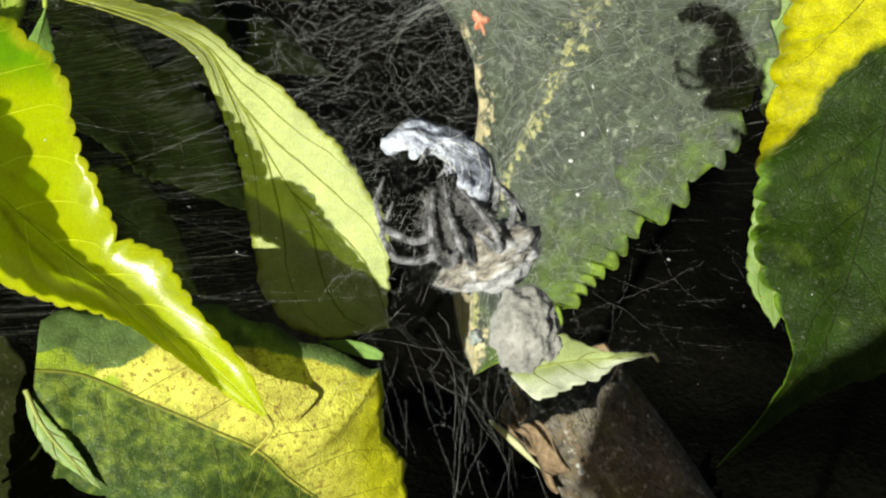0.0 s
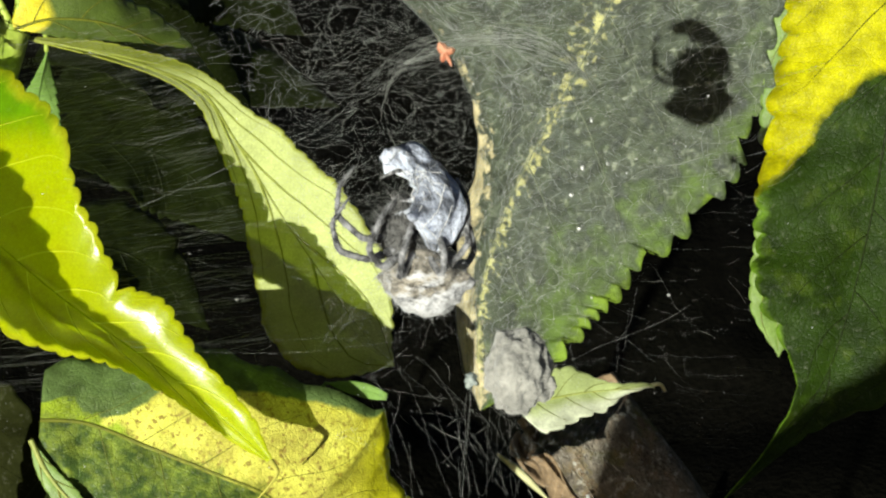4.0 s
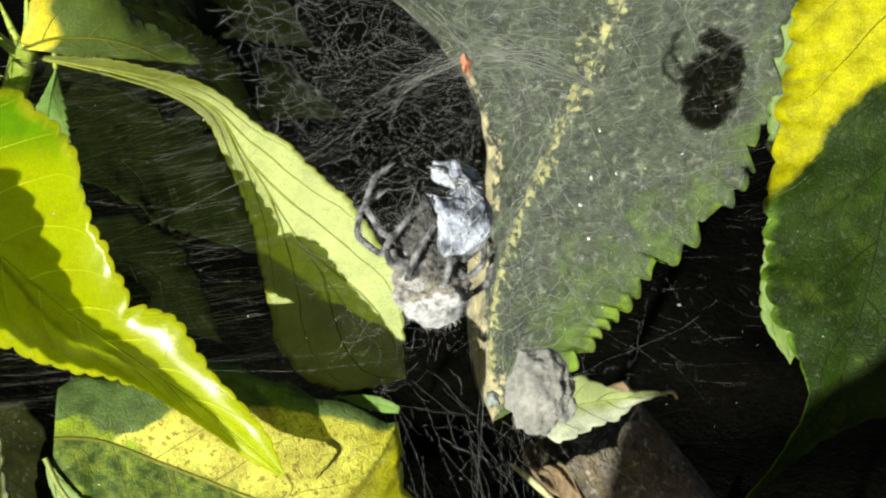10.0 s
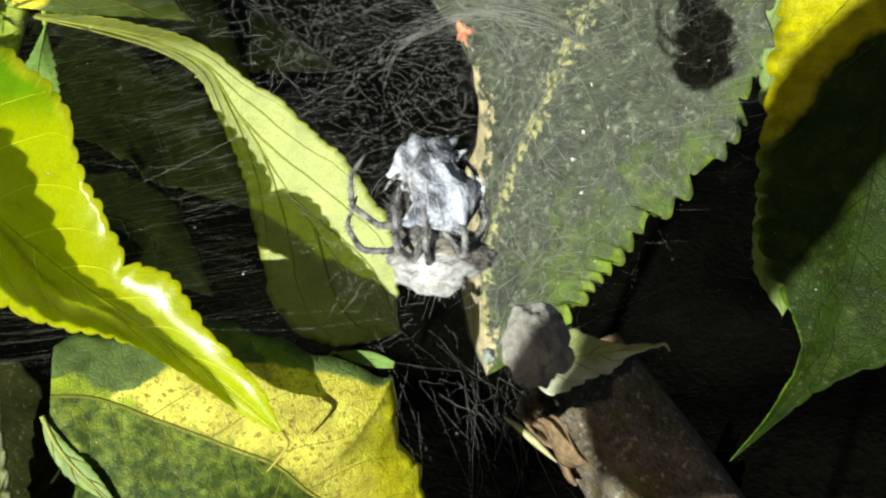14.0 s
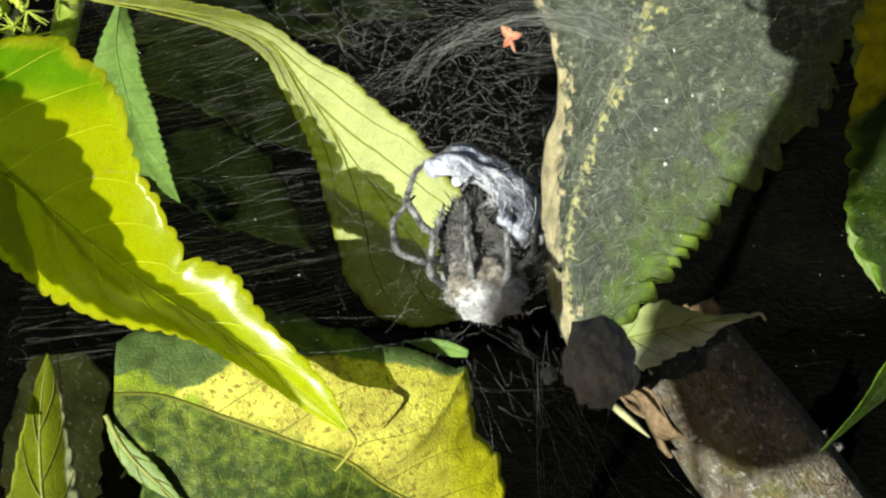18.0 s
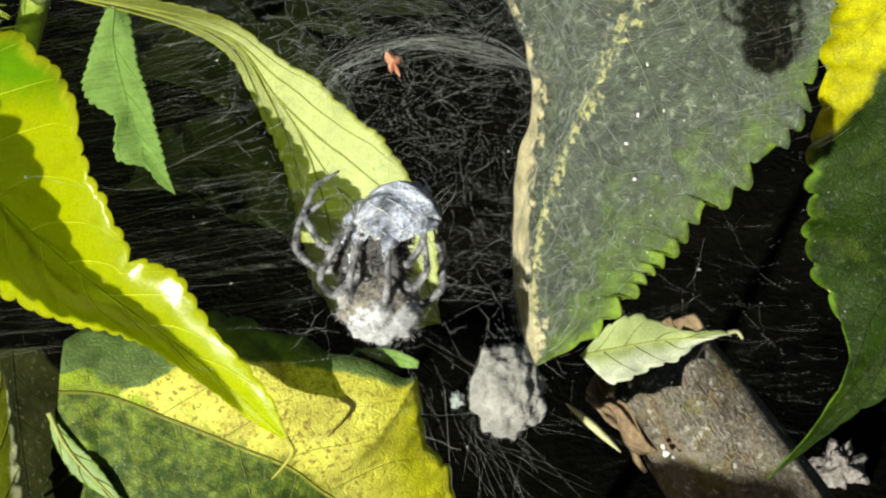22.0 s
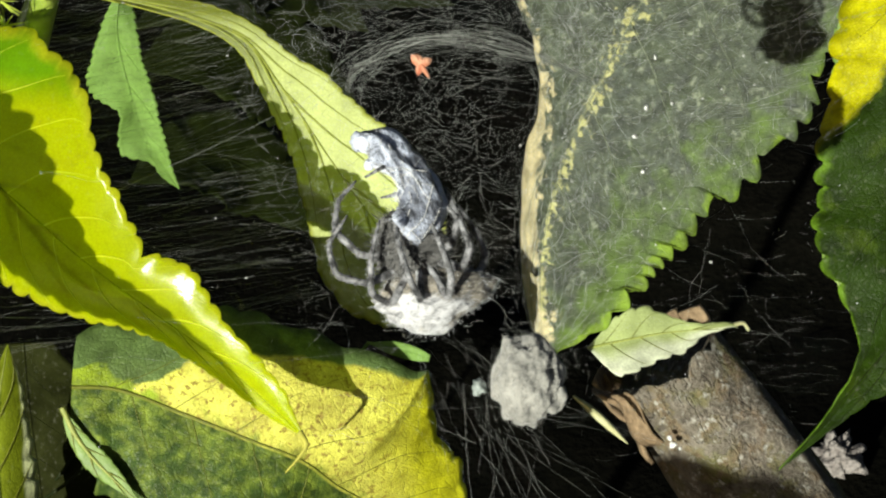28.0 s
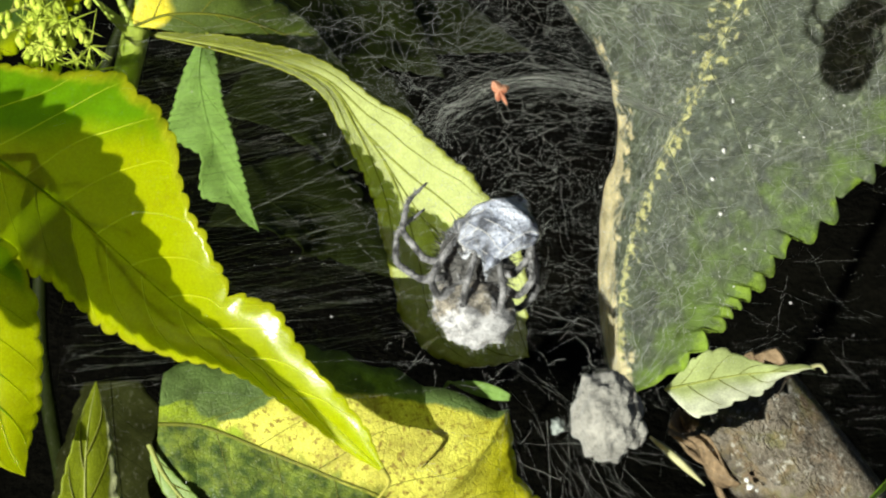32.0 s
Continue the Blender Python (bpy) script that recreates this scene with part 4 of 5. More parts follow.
# faint lines over the dark gap beside the branch
lines = []
for k in range(14):
    a = np.array([rng.uniform(1.6, 4.2), rng.uniform(-0.5, 2.4), rng.uniform(24, 27)])
    b = a + np.array([rng.uniform(-0.4, 1.4), rng.uniform(-0.6, 1.2), rng.normal(0, 0.5)])
    lines.append((sagging(a, b, 0.02, 0.03, 8), FINE))
for k in range(260):
    a = np.array([rng.uniform(1.4, 4.6), rng.uniform(-0.8, 3.6), rng.uniform(24.6, 27)])
    d = np.array([rng.normal(0, 0.35), rng.normal(0.02, 0.06), rng.normal(0, 0.2)])
    lines.append((sagging(a, a + d, 0.01, 0.015, 5), HAIR))
strands("gap_silk", lines, "faint lines of silk", 8)

# silk that clings to the dark leaf
lines = []
for k in range(1500):
    u0, v0 = rng.uniform(0.12, 0.97), rng.uniform(-0.95, 0.95)
    du, dv = rng.normal(0, 0.03), rng.normal(0, 0.12)
    s = np.linspace(0, 1, 5)
    p, nn = on_big(np.clip(u0 + du * s, 0.02, 0.98), np.clip(v0 + dv * s + 0.02 * np.sin(s * 6 + k), -0.97, 0.97))
    lines.append((p + nn * (0.015 + 0.05 * rng.random()), (FINE, FINE, MID, FINE, FINE, THICK)[k % 6]))
# and longer slanting lines stretched clear of it, which catch the sun where the leaf is in shade
for k in range(150):
    a = np.array([rng.uniform(1.6, 3.9), rng.uniform(-3.4, -0.6), rng.uniform(20.5, 22.6)])
    d = np.array([rng.uniform(0.3, 1.3), rng.normal(-0.35, 0.22), rng.normal(0.1, 0.3)])
    lines.append((sagging(a, a + d, 0.02, 0.015, 7), (FINE, MID, FINE)[k % 3]))
strands("leaf_silk", lines, "short silk threads stuck to the leaf", 20)

# caught specks of dust and plant scraps
m_speck = plain_material("pale_scrap", (0.55, 0.56, 0.55), (0.85, 0.85, 0.82), 500, 0.7)
for k in range(280):
    if k % 3:
        p, nn = on_big(rng.uniform(0.25, 0.97), rng.uniform(-0.9, 0.85))
        p = p + nn * 0.03
    else:
        p = (np.array([rng.uniform(-5, 4), rng.uniform(-2.6, 2.6), rng.uniform(18, 23)]))
    size = 0.003 + 0.008 * rng.random() ** 4
    v, f = blob((size * 1.6, size, size), k, 0.5, 2, 1)
    mesh_object("caught_scrap", placed(v + p) - np.array(web.matrix_basis.translation), f, m_speck, web)

for k, (u0, v0) in enumerate(((0.60, -0.42), (0.62, -0.30), (0.66, -0.33), (0.56, -0.20), (0.70, -0.52))):
    p, nn = on_big(u0, v0)
    v, f = blob((0.013 + 0.008 * (k % 3), 0.02 + 0.009 * (k % 2), 0.012), k + 60, 1.1, 3.4, 3)
    mesh_object("caught_fluff", placed(v + p + nn * 0.03) - np.array(web.matrix_basis.translation), f, m_speck, web, "white fluff stuck in the silk")

for k, d in enumerate(((0.0, 0.0), (-0.05, -0.10), (0.1, 0.05))):
    v, f = blob((0.05 - 0.012 * k, 0.045 - 0.01 * k, 0.04), k + 80, 0.6, 2.4, 2)
    mesh_object("caught_fluff", placed(v + (2.60 + d[0], 3.87 + d[1], 27.3)) - np.array(web.matrix_basis.translation), f, m_speck, web, "white fluff stuck in the silk")

# ---- caught bits that stay apart ----
sliver = thing("dry_leaf_sliver", (1.5, 3.4, 26.8), "narrow pale sliver of dry leaf caught in silk", "leaf scrap")
p = spline([(1.18, 3.10, 26.8), (1.5, 3.34, 26.7), (1.95, 3.77, 26.8)], 16)
strand_part("blade", [(p, 0.055 * np.sin(np.linspace(0.1, 3.1, 16)) + 0.006)], m_pale_dry, sliver, sides=6)
chip = thing("pale_chip", (1.47, 5.55, 30), "small pale yellow chip of dead leaf caught in silk", "leaf scrap")
v, f = blob((0.26, 0.17, 0.04), 4, 0.5, 1.6, 2)
mesh_object("flake", placed(v + (1.47, 5.55, 30)) - np.array(chip.matrix_basis.translation), f, m_pale_dry, chip)
# a rough lump in place of a pale curled dry scrap
soil_scrap = thing("stone", (9.3, 10.8, 61), "pale curled dry scrap on the soil, shaped as a rough lump", "stone")
v, f = blob((0.72, 0.78, 0.5), 6, 0.85, 2.6, 4)
mesh_object("scrap_body", placed(v + (9.3, 10.8, 61)) - np.array(soil_scrap.matrix_basis.translation), f, plain_material("pale_soil_scrap", (0.10, 0.085, 0.08), (0.34, 0.31, 0.29), 120, 0.9, 0.8, 0.002), soil_scrap)

# ---- things that move: built round their own centres, in metres, in the frame's directions ----
def mover(name, label, category):
    return tagged(new(name), label, category)


def loose_part(name, verts, faces, material, parent, label="", uv=None):
    return mesh_object(name, np.asarray(verts) * 0.01, faces, material, parent, label, uv)


def loose_strands(name, lines, material, parent, label="", sides=3, kind=""):
    verts, faces, uv = tubes(lines, sides, sides > 4)
    ob = loose_part(name, verts, faces, material, parent, label, uv)
    if kind:
        tagged(ob, kind=kind)
    return ob


def banded_material():
    n = Nodes("banded_leg")
    uv = n.add("SeparateXYZ", {0: n.add("UVMap").outputs[0]})
    wave = n.math("SINE", n.math("MULTIPLY", uv.outputs[0], 30.0))
    bands = n.ramp(n.math("ADD", n.math("MULTIPLY", wave, 0.45), n.math("MULTIPLY", n.noise(1100, 5, 0.75), 9.0)), 3.7, 6.2)
    n.set(Base_Color=n.mix(bands, (0.016, 0.016, 0.018), (0.40, 0.40, 0.42)), Roughness=0.75, Sheen_Weight=0.3)
    n.bump(n.noise(2500, 3), 0.5, 0.0002)
    return n.mat


def abdomen_material():
    n = Nodes("mottled_abdomen")
    streaky = n.add("Mapping", {"Vector": n.coords(), "Scale": (0.45, 1.0, 1.0)}).outputs[0]
    big = n.noise(520, 4, 0.6, streaky)
    fine = n.noise(1500, 6, 0.75, streaky)
    place = n.add("SeparateXYZ", {0: n.coords()})
    tail = n.math("MAXIMUM", place.outputs[0], 0.0)
    low = n.math("SUBTRACT", n.math("MULTIPLY", place.outputs[1], 60.0), n.math("MULTIPLY", tail, 45.0))
    white = n.ramp(n.math("ADD", low, n.math("MULTIPLY", n.math("SUBTRACT", big, 0.5), 0.9)), -0.05, 0.02)
    colour = n.mix(n.ramp(fine, 0.38, 0.62), (0.03, 0.026, 0.02), (0.40, 0.36, 0.30))
    colour = n.mix(white, colour, n.mix(n.ramp(fine, 0.36, 0.55), (0.12, 0.12, 0.13), (0.58, 0.58, 0.60)))
    n.set(Base_Color=colour, Roughness=0.9, Sheen_Weight=0.3)
    n.bump(n.math("ADD", big, fine), 0.5, 0.0004)
    return n.mat


m_leg = banded_material()
m_abdomen = abdomen_material()
m_head = plain_material("dark_grey_body", (0.006, 0.006, 0.006), (0.15, 0.147, 0.144), 600, 0.8, 0.6, 0.0003, 3, 0.3)
m_fur = plain_material("grey_white_fur", (0.34, 0.34, 0.35), (0.58, 0.58, 0.60), 900, 0.8)
m_hair = plain_material("white_hair", (0.6, 0.6, 0.6), (0.85, 0.85, 0.85), 900, 0.7)

spider = mover("spider", "grey and white hairy spider wrapping its prey", "spider")


def swollen(p):
    # tapers to a brown tail end on one side, with humps on top
    p.x += 0.10 * p.y
    w = 1 - 0.45 * max(0, p.x / 0.4)
    return Vector((p.x, p.y * w, p.z * w))


v, f = blob((0.42, 0.27, 0.30), 2, 0.2, 3.2, 4, swollen)
abdomen = loose_part("abdomen", v, f, m_abdomen, spider, "white and brown mottled hairy abdomen")
rng = np.random.default_rng(8)
hairs = []
for q in v[rng.integers(0, len(v), 900)]:
    d = q / np.linalg.norm(q)
    d = d + rng.normal(0, 0.3, 3)
    hairs.append((np.array([q, q + d * 0.014, q + d * 0.030 + (0, 0.006, 0)]), (0.0018, 0.0014, 0.0005)))
tagged(loose_strands("hairs", hairs, m_fur, abdomen, "short white hairs"), kind="stuff")
v, f = blob((0.26, 0.27, 0.17), 5, 0.34, 3.4, 4)
front = loose_part("cephalothorax", v + (-0.04, -0.11, -0.02), f, m_head, spider, "dark grey front body")
fuzz = []
for q in v[rng.integers(0, len(v), 900)]:
    d = q / np.linalg.norm(q) + rng.normal(0, 0.5, 3)
    fuzz.append((np.array([q, q + d * 0.03, q + d * 0.06]) + (-0.04, -0.11, -0.02), (0.0045, 0.0032, 0.001)))
tagged(loose_strands("hairs", fuzz, m_head, front, "grey and black hairs"), kind="stuff")
for k, x in enumerate((-0.13, 0.0)):
    v, f = blob((0.05, 0.09, 0.05), k, 0.2, 2, 2)
    loose_part("palp", v + (x, -0.22, -0.12), f, m_head, spider)
LEGS = (
    ((-0.10, -0.06, -0.05), (-0.42, -0.10, -0.12), (-0.60, -0.30, -0.10), (-0.56, -0.52, -0.04), (-0.42, -0.66, 0.0)),
    ((-0.10, 0.0, -0.08), (-0.40, 0.10, -0.16), (-0.62, 0.02, -0.14), (-0.66, -0.20, -0.08), (-0.50, -0.40, -0.02)),
    ((-0.08, 0.03, -0.12), (-0.24, 0.22, -0.28), (-0.36, 0.10, -0.32), (-0.30, -0.16, -0.28), (-0.20, -0.38, -0.16)),
    ((-0.02, 0.05, -0.16), (-0.08, 0.26, -0.32), (-0.10, 0.06, -0.38), (-0.08, -0.2, -0.30), (-0.04, -0.40, -0.18)),
    ((0.06, -0.06, -0.05), (0.26, -0.06, -0.14), (0.36, -0.22, -0.14), (0.34, -0.42, -0.08), (0.24, -0.56, 0.0)),
    ((0.08, 0.0, -0.08), (0.30, 0.10, -0.20), (0.40, -0.04, -0.20), (0.36, -0.24, -0.12), (0.26, -0.40, -0.05)),
    ((0.06, 0.04, -0.14), (0.16, 0.26, -0.30), (0.20, 0.08, -0.36), (0.14, -0.18, -0.28), (0.08, -0.36, -0.16)),
    ((0.08, 0.04, 0.02), (0.34, 0.22, 0.16), (0.46, 0.06, 0.20), (0.42, -0.16, 0.16), (0.32, -0.36, 0.1)))
legs = []
for k, joints in enumerate(LEGS):
    bent = np.array(joints) - joints[0]
    steps = np.r_[0, np.cumsum(np.linalg.norm(np.diff(bent, axis=0), axis=1))]
    data_line = np.array([np.interp(np.linspace(0, steps[-1], 26), steps, bent[:, x]) for x in range(3)]).T
    data_line[1:-1] = (data_line[:-2] + 2 * data_line[1:-1] + data_line[2:]) / 4
    verts, faces, uv = tubes([(data_line, np.interp(np.linspace(0, 1, 26), (0, 0.2, 0.36, 0.5, 0.8, 1), (0.026, 0.033, 0.025, 0.027, 0.018, 0.009)))], 8, True)
    leg = loose_part("leg", verts, faces, m_leg, spider, "", uv)
    leg.location = Vector(joints[0]) * 0.01
    bristles = []
    for i in rng.integers(2, 24, 260):
        d = rng.normal(0, 1, 3)
        d /= np.linalg.norm(d)
        bristles.append((np.array([data_line[i] + d * 0.014, data_line[i] + d * 0.046]), (0.0030, 0.001)))
    tagged(loose_strands("bristles", bristles, m_leg, leg), kind="stuff")
    legs.append((leg, Vector(joints[0]) * 0.01, k))

prey = mover("wrapped_prey", "insect wrapped in bluish white silk, held by the spider", "prey")


def silk_wrap_material():
    n = Nodes("silk_wrapping")
    along = n.add("Mapping", {"Vector": n.coords(), "Scale": (0.4, 1.0, 1.0)}).outputs[0]
    wind = n.noise(700, 6, 0.75, along)
    thin = n.ramp(n.noise(420, 5, 0.65, along), 0.38, 0.52)
    colour = n.mix(thin, (0.05, 0.056, 0.075), n.mix(n.ramp(wind, 0.36, 0.58), (0.18, 0.21, 0.31), (0.70, 0.75, 0.90)))
    n.set(Base_Color=colour, Roughness=0.45, Sheen_Weight=0.2)
    n.bump(n.math("ADD", wind, n.noise(1800, 4)), 0.9, 0.0005)
    return n.mat


def silk_film_material():
    n = Nodes("silk_film")
    holes = n.ramp(n.noise(900, 6, 0.8), 0.44, 0.60)
    n.set(Base_Color=(0.72, 0.77, 0.88), Roughness=0.5)
    clear = n.add("BsdfTransparent")
    both = n.add("MixShader", {0: n.math("MULTIPLY", holes, 0.8), 1: clear.outputs[0], 2: n.bsdf.outputs[0]})
    n.tree.links.new(both.outputs[0], n.out.inputs["Surface"])
    return n.mat


m_wrap = silk_wrap_material()
m_film = silk_film_material()


def make_prey():
    """A shield-shaped insect: long, broad and thin, bowed along its length, with pointed shoulders and hips, all bound in silk."""
    rows, cols = 60, 34
    mid = spline([(-0.45, 0.09, 0), (-0.32, -0.06, 0), (-0.02, -0.15, 0), (0.25, -0.06, 0), (0.40, 0.18, 0)], rows)
    u = np.linspace(0, 1, rows)
    wide = np.interp(u, (0, 0.04, 0.12, 0.22, 0.30, 0.45, 0.60, 0.74, 0.82, 0.92, 1), (0.03, 0.08, 0.11, 0.25, 0.23, 0.19, 0.22, 0.29, 0.27, 0.14, 0.03))
    thick = np.interp(u, (0, 0.05, 0.15, 0.4, 0.7, 0.92, 1), (0.02, 0.06, 0.09, 0.12, 0.13, 0.08, 0.03))
    t = np.gradient(mid, axis=0)
    t /= np.linalg.norm(t, axis=1)[:, None]
    up = np.cross(t, (0, 0, 1.0))
    up /= np.linalg.norm(up, axis=1)[:, None]
    up *= np.where(up[:, 1] > 0, -1, 1)[:, None]

    def skin(i, q, swell=1.0):
        """The point of the skin at row i and angle q round the body; q is 0 at one flank and a quarter turn at the back."""
        i0 = int(min(rows - 1, max(0, round(i))))
        c, w = math.cos(q), math.sin(q)
        rough = 1 + 0.30 * noise.noise(Vector((u[i0] * 5, c * 1.6, w * 1.4))) + 0.16 * noise.noise(Vector((u[i0] * 13, c * 3.5, w * 3)))
        furrow = 0.035 * noise.noise(Vector((u[i0] * 6, c * 4.5, w * 2 + 9))) + 0.02 * math.sin(c * 9 + u[i0] * 7)
        rise = w * thick[i0] * swell if w > 0 else w * thick[i0] * 0.7 * swell
        # the flanks droop towards the belly
        rise -= 0.10 * c * c * wide[i0] / 0.3
        return mid[i0] + np.array([0, 0, 1.0]) * c * wide[i0] * rough * swell + up[i0] * (rise * rough + furrow * abs(w))

    verts = [skin(i, 2 * math.pi * j / cols) for i in range(rows) for j in range(cols)]
    faces = [(i * cols + j, i * cols + (j + 1) % cols, (i + 1) * cols + (j + 1) % cols, (i + 1) * cols + j) for i in range(rows - 1) for j in range(cols)]
    faces += [tuple(range(cols))[::-1], tuple((rows - 1) * cols + j for j in range(cols))]
    body = loose_part("body", verts, faces, m_wrap, prey, "lumpy insect body in bluish white silk")
    gen = np.random.default_rng(3)
    # pointed shoulders and hips, a blunt head
    for i, q, reach, r in ((13, 0.0, 0.16, 0.055), (13, math.pi, 0.06, 0.04), (44, 0.0, 0.06, 0.05), (44, math.pi, 0.14, 0.055)):
        p = skin(i, q, 0.8)
        out = np.array([t[i][0] * (-0.4 if i < 30 else 0.3), -0.10 if q else 0.05, math.cos(q)])
        line = spline([p, p + out * reach * 0.55 + gen.normal(0, 0.008, 3), p + out * reach], 10)
        loose_strands("limb", [(line, r * np.linspace(1.25, 0.22, 10))], m_wrap, body, sides=10)
    v, f = blob((0.075, 0.07, 0.075), 4, 0.3, 2.4, 3)
    loose_part("head", v + mid[1], f, m_wrap, body)
    # thin legs that stick out of the wrapping
    for i, q, reach in ((18, 3.9, 0.22), (26, 5.4, 0.26), (32, 4.3, 0.22), (38, 5.2, 0.2)):
        p = skin(i, q)
        d = p - mid[i]
        d = d / np.linalg.norm(d)
        line = spline([p, p + d * reach * 0.5 + gen.normal(0, 0.03, 3), p + d * reach + gen.normal(0, 0.06, 3)], 10)
        loose_strands("limb", [(line, np.linspace(0.022, 0.008, 10))], m_leg, body, sides=6)
    # thin sheets of silk drawn from the flanks
    for k, (i, q0) in enumerate(((16, 0.15), (34, 0.1), (20, 2.95), (36, 3.1), (26, 4.0))):
        g = []
        for a in np.linspace(0, 1, 9):
            for w in np.linspace(0, 1, 7):
                p = skin(i + a * 14 * (1 - 0.4 * w) + 3 * w, q0 + 0.25 * a)
                d = p - mid[min(rows - 1, i + int(a * 12))]
                g.append(p + d * (0.45 * w * math.sin(math.pi * (0.15 + 0.7 * a))) + np.array([0, 0.03, 0]) * math.sin(w * 4 + k))
        fs = [(x * 7 + y, x * 7 + y + 1, x * 7 + y + 8, x * 7 + y + 7) for x in range(8) for y in range(6)]
        loose_part("silk_sheet", g, fs, m_film, body)
    lines = []
    for k in range(70):
        i, q = gen.uniform(1, rows - 2), gen.uniform(0, 2 * math.pi)
        di, dq = gen.normal(0, 16), gen.normal(0, 1.2)
        lines.append((np.array([skin(np.clip(i + di * a, 0, rows - 1), q + dq * a, 1.02) for a in np.linspace(0, 1, 10)]), (0.0018, 0.0026, 0.0034)[k % 3]))
    tagged(loose_strands("wound_silk", lines, m_hair, body, "wound white threads"), kind="stuff")


make_prey()

sac = mover("egg_sac", "grey woolly egg sac hanging in the web", "egg sac")
m_wool = plain_material("grey_wool", (0.17, 0.168, 0.155), (0.40, 0.39, 0.36), 420, 0.95, 0.8, 0.0003, 5, 0.4)
v, f = blob((0.25, 0.325, 0.255), 7, 0.17, 2.7, 5)
wool = loose_part("woolly_case", v, f, m_wool, sac)
rng = np.random.default_rng(12)
lines = []
for q in v[rng.integers(0, len(v), 3600)]:
    d = q / np.linalg.norm(q) * 0.1 + rng.normal(0, 0.8, 3)
    lines.append((np.array([q * 0.99, q * 1.004 + d * 0.009, q * 1.006 + d * 0.016]), 0.0011))
tagged(loose_strands("wool_fuzz", lines, m_wool, wool), kind="stuff")
for k, p in enumerate(((0.24, 0.10, -0.05), (0.22, 0.17, 0.0))):
    v, f = blob((0.05, 0.06, 0.05), k + 20, 0.5, 2, 2)
    loose_part("scrap", v + p, f, m_wool, sac)
v, f = blob((0.045, 0.055, 0.04), 31, 0.7, 2.4, 3)
loose_part("green_scrap", v + (-0.36, 0.08, 0.1), f, plain_material("grey_green_scrap", (0.16, 0.19, 0.18), (0.40, 0.44, 0.42), 400), sac)

m_petal = plain_material("orange_red_petal", (0.40, 0.08, 0.03), (0.74, 0.42, 0.27), 700, 0.6, 0.5)


def petal(name, label, size, arms):
    """A shrivelled petal: bent, tapering lobes (direction, length, half width, bend) that spread from one middle."""
    ob = mover(name, label, "petal")
    verts, faces = [], []
    for k, (angle, length, half, bend) in enumerate(arms):
        way = np.array([math.cos(radians(angle)), math.sin(radians(angle)), 0.0])
        across = np.array([-way[1], way[0], 0.0])
        start = len(verts)
        rows, cols = 9, 5
        for side in (-1, 1):
            for a in np.linspace(0, 1, rows):
                for b in np.linspace(-1, 1, cols):
                    wide = half * (0.75 + 0.55 * a - 1.22 * a ** 3)
                    lift = 0.35 * half * b * b + bend * a * a + 0.06 * size * math.sin(7 * a + 2 * b + k)
                    verts.append((way * a * length + across * b * wide) * size + np.array([0, 0, lift * size + side * 0.035 * size * (1 - 0.6 * a)]))
        grid = rows * cols
        flat = [(start + i * cols + j, start + i * cols + j + 1, start + (i + 1) * cols + j + 1, start + (i + 1) * cols + j) for i in range(rows - 1) for j in range(cols - 1)]
        edge = list(range(cols)) + [i * cols + cols - 1 for i in range(1, rows)] + [(rows - 1) * cols + j for j in range(cols - 2, -1, -1)] + [i * cols for i in range(rows - 2, 0, -1)]
        faces += flat + [tuple(x + grid for x in f[::-1]) for f in flat]
        faces += [(start + edge[i], start + edge[i - 1], start + edge[i - 1] + grid, start + edge[i] + grid) for i in range(len(edge))]
    loose_part("petal_blade", np.array(verts), faces, m_petal, ob)
    return ob


scrap = petal("red_petal", "small torn orange-red petal hanging in the web", 0.1, ((-125, 0.9, 0.42, -0.3), (-15, 0.8, 0.34, 0.3), (115, 0.8, 0.30, -0.2), (70, 1.15, 0.16, 0.1)))
scrap_b = petal("red_petal", "larger red petal lying on the dark leaf", 0.36, ((-100, 0.9, 0.6, -0.1), (60, 0.9, 0.5, 0.1), (140, 0.7, 0.4, 0.0)))
scrap_b.matrix_basis = FRAME @ pose(-0.0133, -0.0368, 0.2375, 20, 10, 30)

# ---- unseen blade added behind the viewpoint, swung through the sun as the camera's shadow ----
CASTER_FOOT = ground_below(-9.4, 13.0, -2.6)
CASTER_TOP = (-9.0, 11.0, -2.0)
shade_caster = thing("shade_caster", CASTER_FOOT, "added unseen shade caster, a long blade on a stem", "plant")
stalk(shade_caster, [CASTER_FOOT, (-9.5, 17.0, -2.6), (-9.3, 13.0, -2.4), CASTER_TOP], (0.2, 0.18, 0.12, 0.07), name="stem")
caster_blade, _ = leaf(shade_caster, m_caster, [CASTER_TOP, (-7.6, 8.93, -2.0), (-6.2, 6.85, -2.0), (-4.8, 4.78, -2.0), (-3.4, 2.7, -2.0)],
     [(0.05, 0), (1.1, 0), (1.3, 0), (1.0, 0), (0.8, 0), (0.8, 0), (0.8, 0), (0.7, 0), (0.2, 0)],
     [(0.8, 0), (2.6, 0), (2.6, 0), (1.2, 0), (0.7, 0), (0.7, 0), (0.75, 0), (0.7, 0), (0.2, 0)],
     "long blade added to throw a moving shade", tooth=(0.4, 0.03), style="round", veins=6, waves=0.0, seed=50)
# seconds, degrees by which the blade has dropped
CASTER_SWING = [(0.0, 23.5), (3.0, 23.5), (6.0, 24), (9.0, 23), (10.0, 22), (10.5, 9), (11.0, 2), (12.0, 3), (13.0, 8), (14.0, 1), (16.0, 0), (16.5, -1), (17.0, -3), (17.6, -4.5), (18.0, -5.3), (18.2, -4), (18.4, 0), (18.6, 30), (18.8, 80), (19.2, 110), (24.0, 112), (32.0, 110)]

